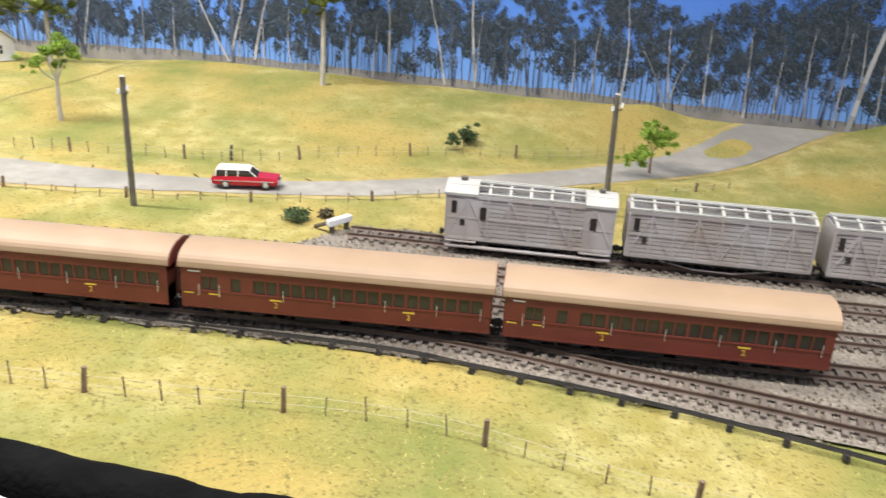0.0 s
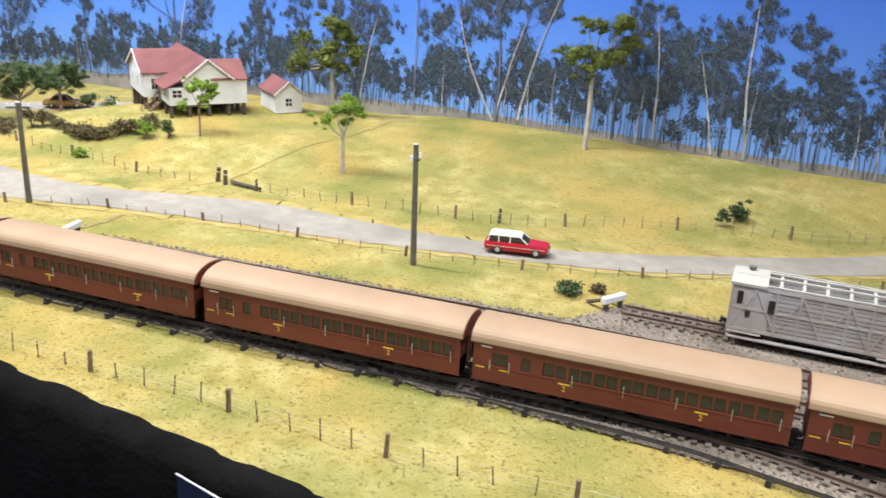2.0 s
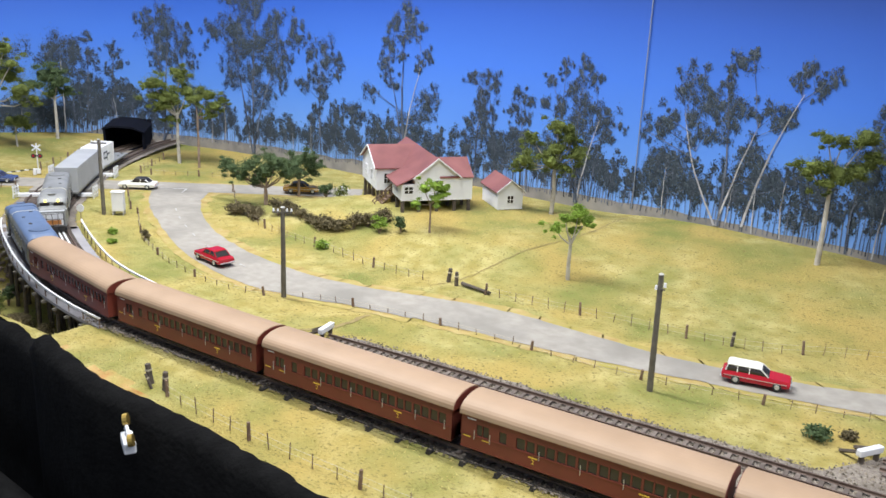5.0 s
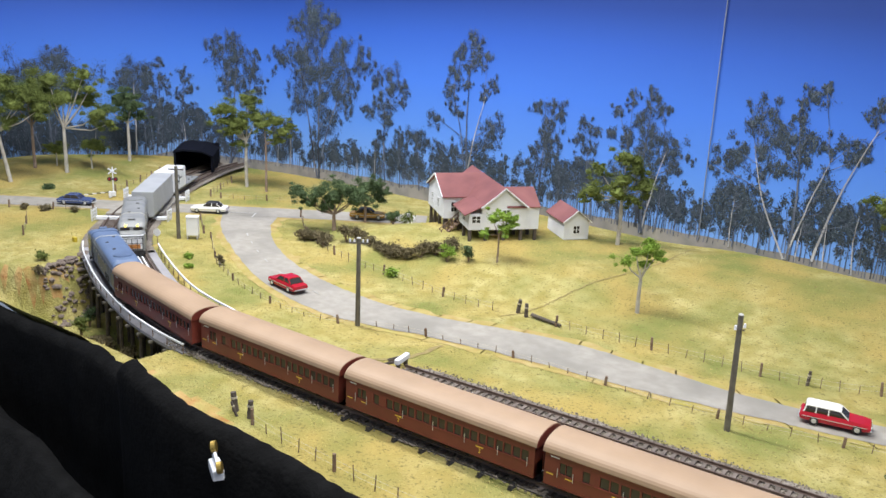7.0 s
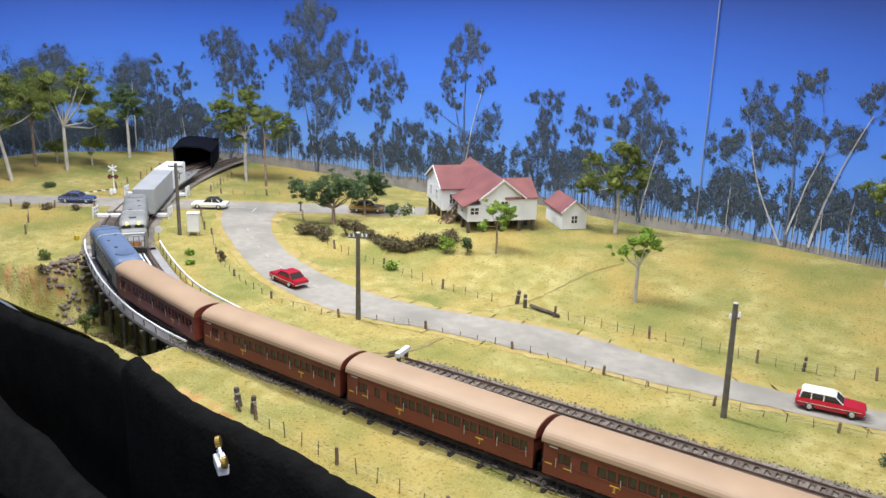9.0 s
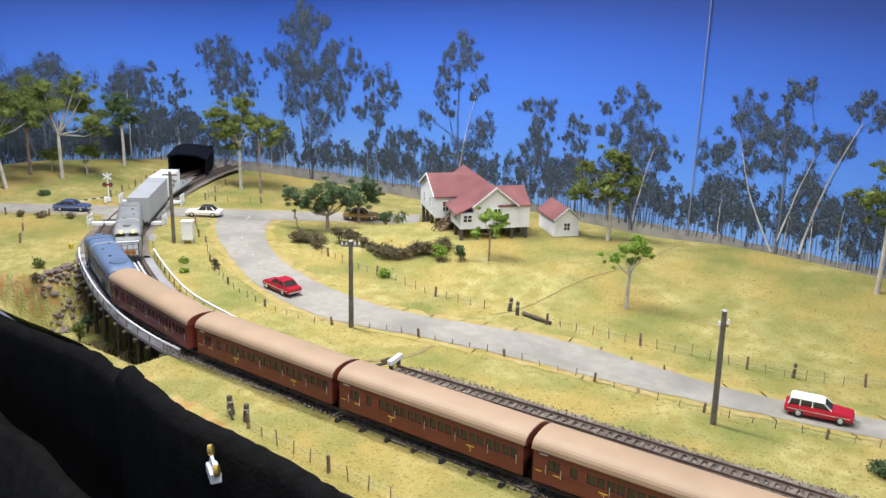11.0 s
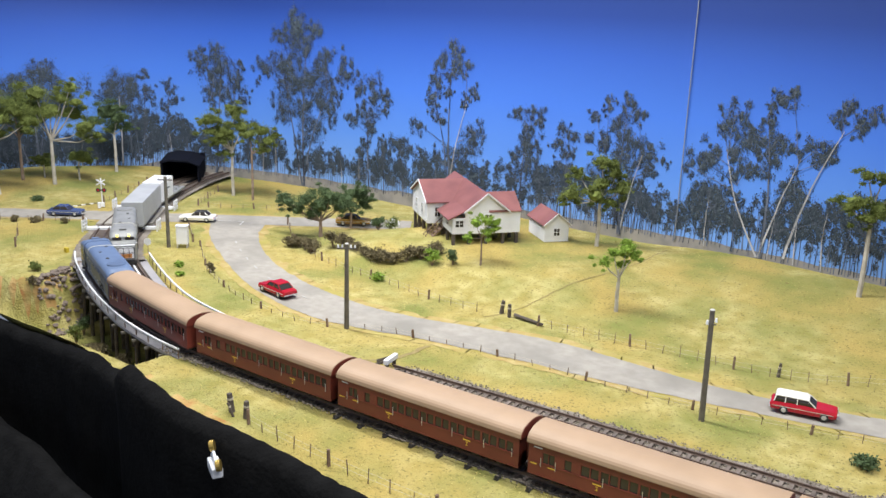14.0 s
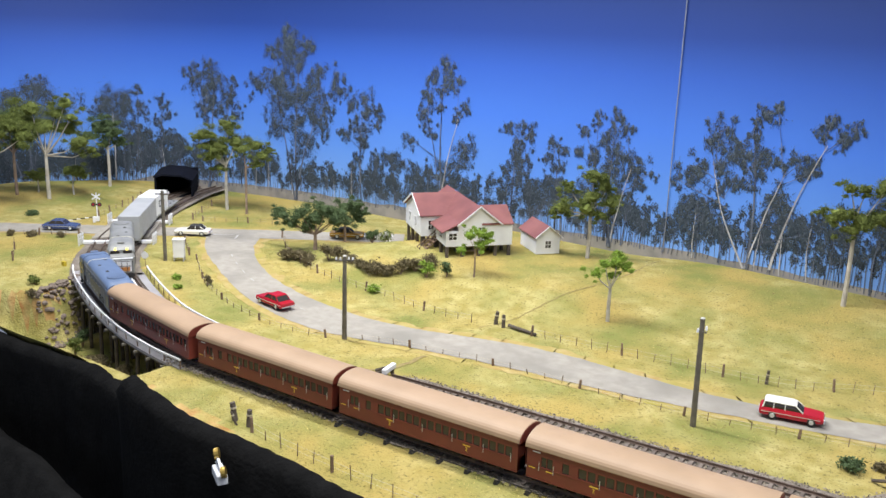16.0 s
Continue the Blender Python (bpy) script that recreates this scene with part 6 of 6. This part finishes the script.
for i, (x, y, w, h, leaf, lab) in enumerate((
        (-389, 775, 11, 20, LEAFL, "bright green garden bush"), (-366, 785, 11, 19, LEAFD, "dark green garden bush"),
        (-532, 850, 13, 18, LEAFD, "dark green garden bush"), (-557, 908, 14, 22, LEAFM, "garden bush in white flower"),
        (-520, 925, 10, 20, SCRUB, "reddish brown garden shrub"), (-423, 715, 11, 7, LEAFL, "low bright green tussock"),
        (-593, 615, 6, 11, SCRUB, "dry brown shrub by the fence"), (-425, 772, 20, 15, SCRUB, "dry brown hedge below the house"),
        (-400, 795, 14, 14, SCRUB, "dry brown hedge below the house"), (-455, 760, 18, 12, SCRUB, "dry brown hedge below the house"),
        (-485, 765, 10, 8, SCRUB, "dry brown hedge on the slope"), (-515, 775, 10, 16, SCRUB, "grey-brown shrub on the slope"),
        (-540, 770, 12, 20, SCRUB, "grey-brown shrub on the slope"), (-575, 762, 16, 12, SCRUB, "dark scrub under the corner tree"),
        (-605, 758, 12, 12, SCRUB, "dark scrub under the corner tree"), (-560, 752, 10, 10, SCRUB, "dark scrub under the corner tree"),
        (-440, 766, 14, 12, SCRUB, "dry brown hedge below the house"), (-412, 783, 14, 14, SCRUB, "dry brown hedge below the house"), (-470, 762, 12, 9, SCRUB, "dry brown hedge below the house"), (-527, 772, 11, 19, SCRUB, "grey-brown shrub on the slope"), (-502, 770, 10, 11, SCRUB, "grey-brown shrub on the slope"), (-590, 760, 14, 13, SCRUB, "dark scrub under the corner tree"),
        (120, 600, 12, 7, LEAFD, "weeds beside the buffer stop"), (135, 612, 8, 6, SCRUB, "weeds beside the buffer stop"),
        (-640, 468, 12, 22, LEAFM, "green creek shrub below the bridge"), (-660, 490, 11, 26, LEAFD, "green creek shrub below the bridge"),
        (-600, 462, 13, 14, SCRUB, "dry grey scrub below the bridge"), (-575, 455, 13, 16, SCRUB, "dry grey scrub below the bridge"),
        (-525, 447, 12, 16, SCRUB, "dry grey scrub below the bridge"), (-505, 452, 10, 14, LEAFM, "green creek shrub below the bridge"),
        (-720, 470, 8, 8, SCRUB, "low dry shrub on the creek bank"), (-745, 490, 9, 10, LEAFM, "green weed on the creek bank"),
        (-960, 618, 9, 6, SCRUB, "dry weeds beside the crossing road"), (-925, 640, 9, 6, SCRUB, "dry weeds beside the crossing road"),
        (-985, 600, 7, 7, SCRUB, "dry weeds beside the crossing road"), (-1080, 690, 12, 5, LEAFD, "low weeds on the verge"), (-640, 608, 8, 4, LEAFL, "green weed by the bridge rail"), (-610, 585, 7, 4, LEAFL, "green weed by the bridge rail"))):
    shrub(x, y, w, h, leaf, lab, 100 + i, 1.5, dens=0.7)

# rocks of the bridge abutment
rr = random.Random(8)
for i in range(230):
    y = rr.uniform(472, 552)
    x = lerp_on(CREEK_BANK, y) + rr.uniform(-8, 34)
    r = rr.uniform(2.2, 4.6)
    rk = thing("rock", x, y, height(x, y) + r * 0.2, rr.uniform(0, 360), "dark brown rock on the bridge abutment", "rock", "abutment rocks")
    b = bmesh.new()
    bmesh.ops.create_icosphere(b, subdivisions=1, radius=r)
    for v in b.verts:
        v.co *= rr.uniform(0.7, 1.15)
        v.co.z *= 0.7
    part("stone", b, ROCK, rk)

# a dark rut running up the hill from the gate and a drain beside the siding
for pts, w in (([(-262, 690), (-250, 715), (-225, 790), (-190, 900), (-185, 1010)], 0.7), ([(-285, 520), (-262, 548), (-258, 590)], 2.6)):
    b = bmesh.new()
    rows = []
    for i, (x, y, h) in enumerate(spline(pts, 6.0)):
        x += 3 * noise.noise(Vector((i * 0.6, 3, 1)))
        rows.append([b.verts.new((x + d * w * rr.uniform(0.6, 1.3), y, height(x, y) + 0.5)) for d in (-1, 1)])
    for a, c in zip(rows, rows[1:]):
        b.faces.new((a[0], a[1], c[1], c[0]))
    bmesh.ops.recalc_face_normals(b, faces=b.faces[:])
    part("erosion_rut", b, mat("dark_soil", (0.23, 0.175, 0.07), 0.95, var=(0.30, 0.24, 0.09), scale=150), kind="structure", label="dark eroded rut in the grass", category="rut")

# static grass fibres
rg = random.Random(3)
gv, gf = [], []
road_xy = flat_pts
for _ in range(120000):
    x = rg.uniform(-1150, 620)
    y = rg.uniform(lerp_on(FRONT, x) + 2, lerp_on(back_by_x, x) - 2)
    near = y < 430
    if not near and rg.random() < 0.45:
        continue
    if -445 < x and 425 < y < 548 and (x > -235 or y < 500):
        continue
    if x > 120 and 425 < y < 602:
        continue
    if x > 200 and y > lerp_on([(200, 424), (250, 420), (450, 384), (900, 310)], x) and y < 602:
        continue
    if x <= -445 and abs(y - lerp_on(far_by_x, x)) < 62 and y < lerp_on(far_by_x, x) + 26:
        continue
    if float(np.min(np.hypot(road_xy[:, 0] - x, road_xy[:, 1] - y))) < 41:
        continue
    z = height(x, y)
    hgt = rg.uniform(0.4, 1.4)
    a = rg.random() * 6.28
    wd = rg.uniform(0.3, 0.6)
    n0 = len(gv)
    lx, ly = rg.uniform(-2.6, 2.6), rg.uniform(-2.6, 2.6)
    gv += [((x - math.cos(a) * wd) * K, (y - math.sin(a) * wd) * K, (z - 0.3) * K), ((x + math.cos(a) * wd) * K, (y + math.sin(a) * wd) * K, (z - 0.3) * K), ((x + lx) * K, (y + ly) * K, (z + hgt) * K)]
    gf.append((n0, n0 + 1, n0 + 2))
me = bpy.data.meshes.new("static_grass")
me.from_pydata(gv, [], gf)
me.materials.append(TUFT)
tagged(new("static_grass", me), "dry yellow static grass fibres", "grass", kind="stuff")
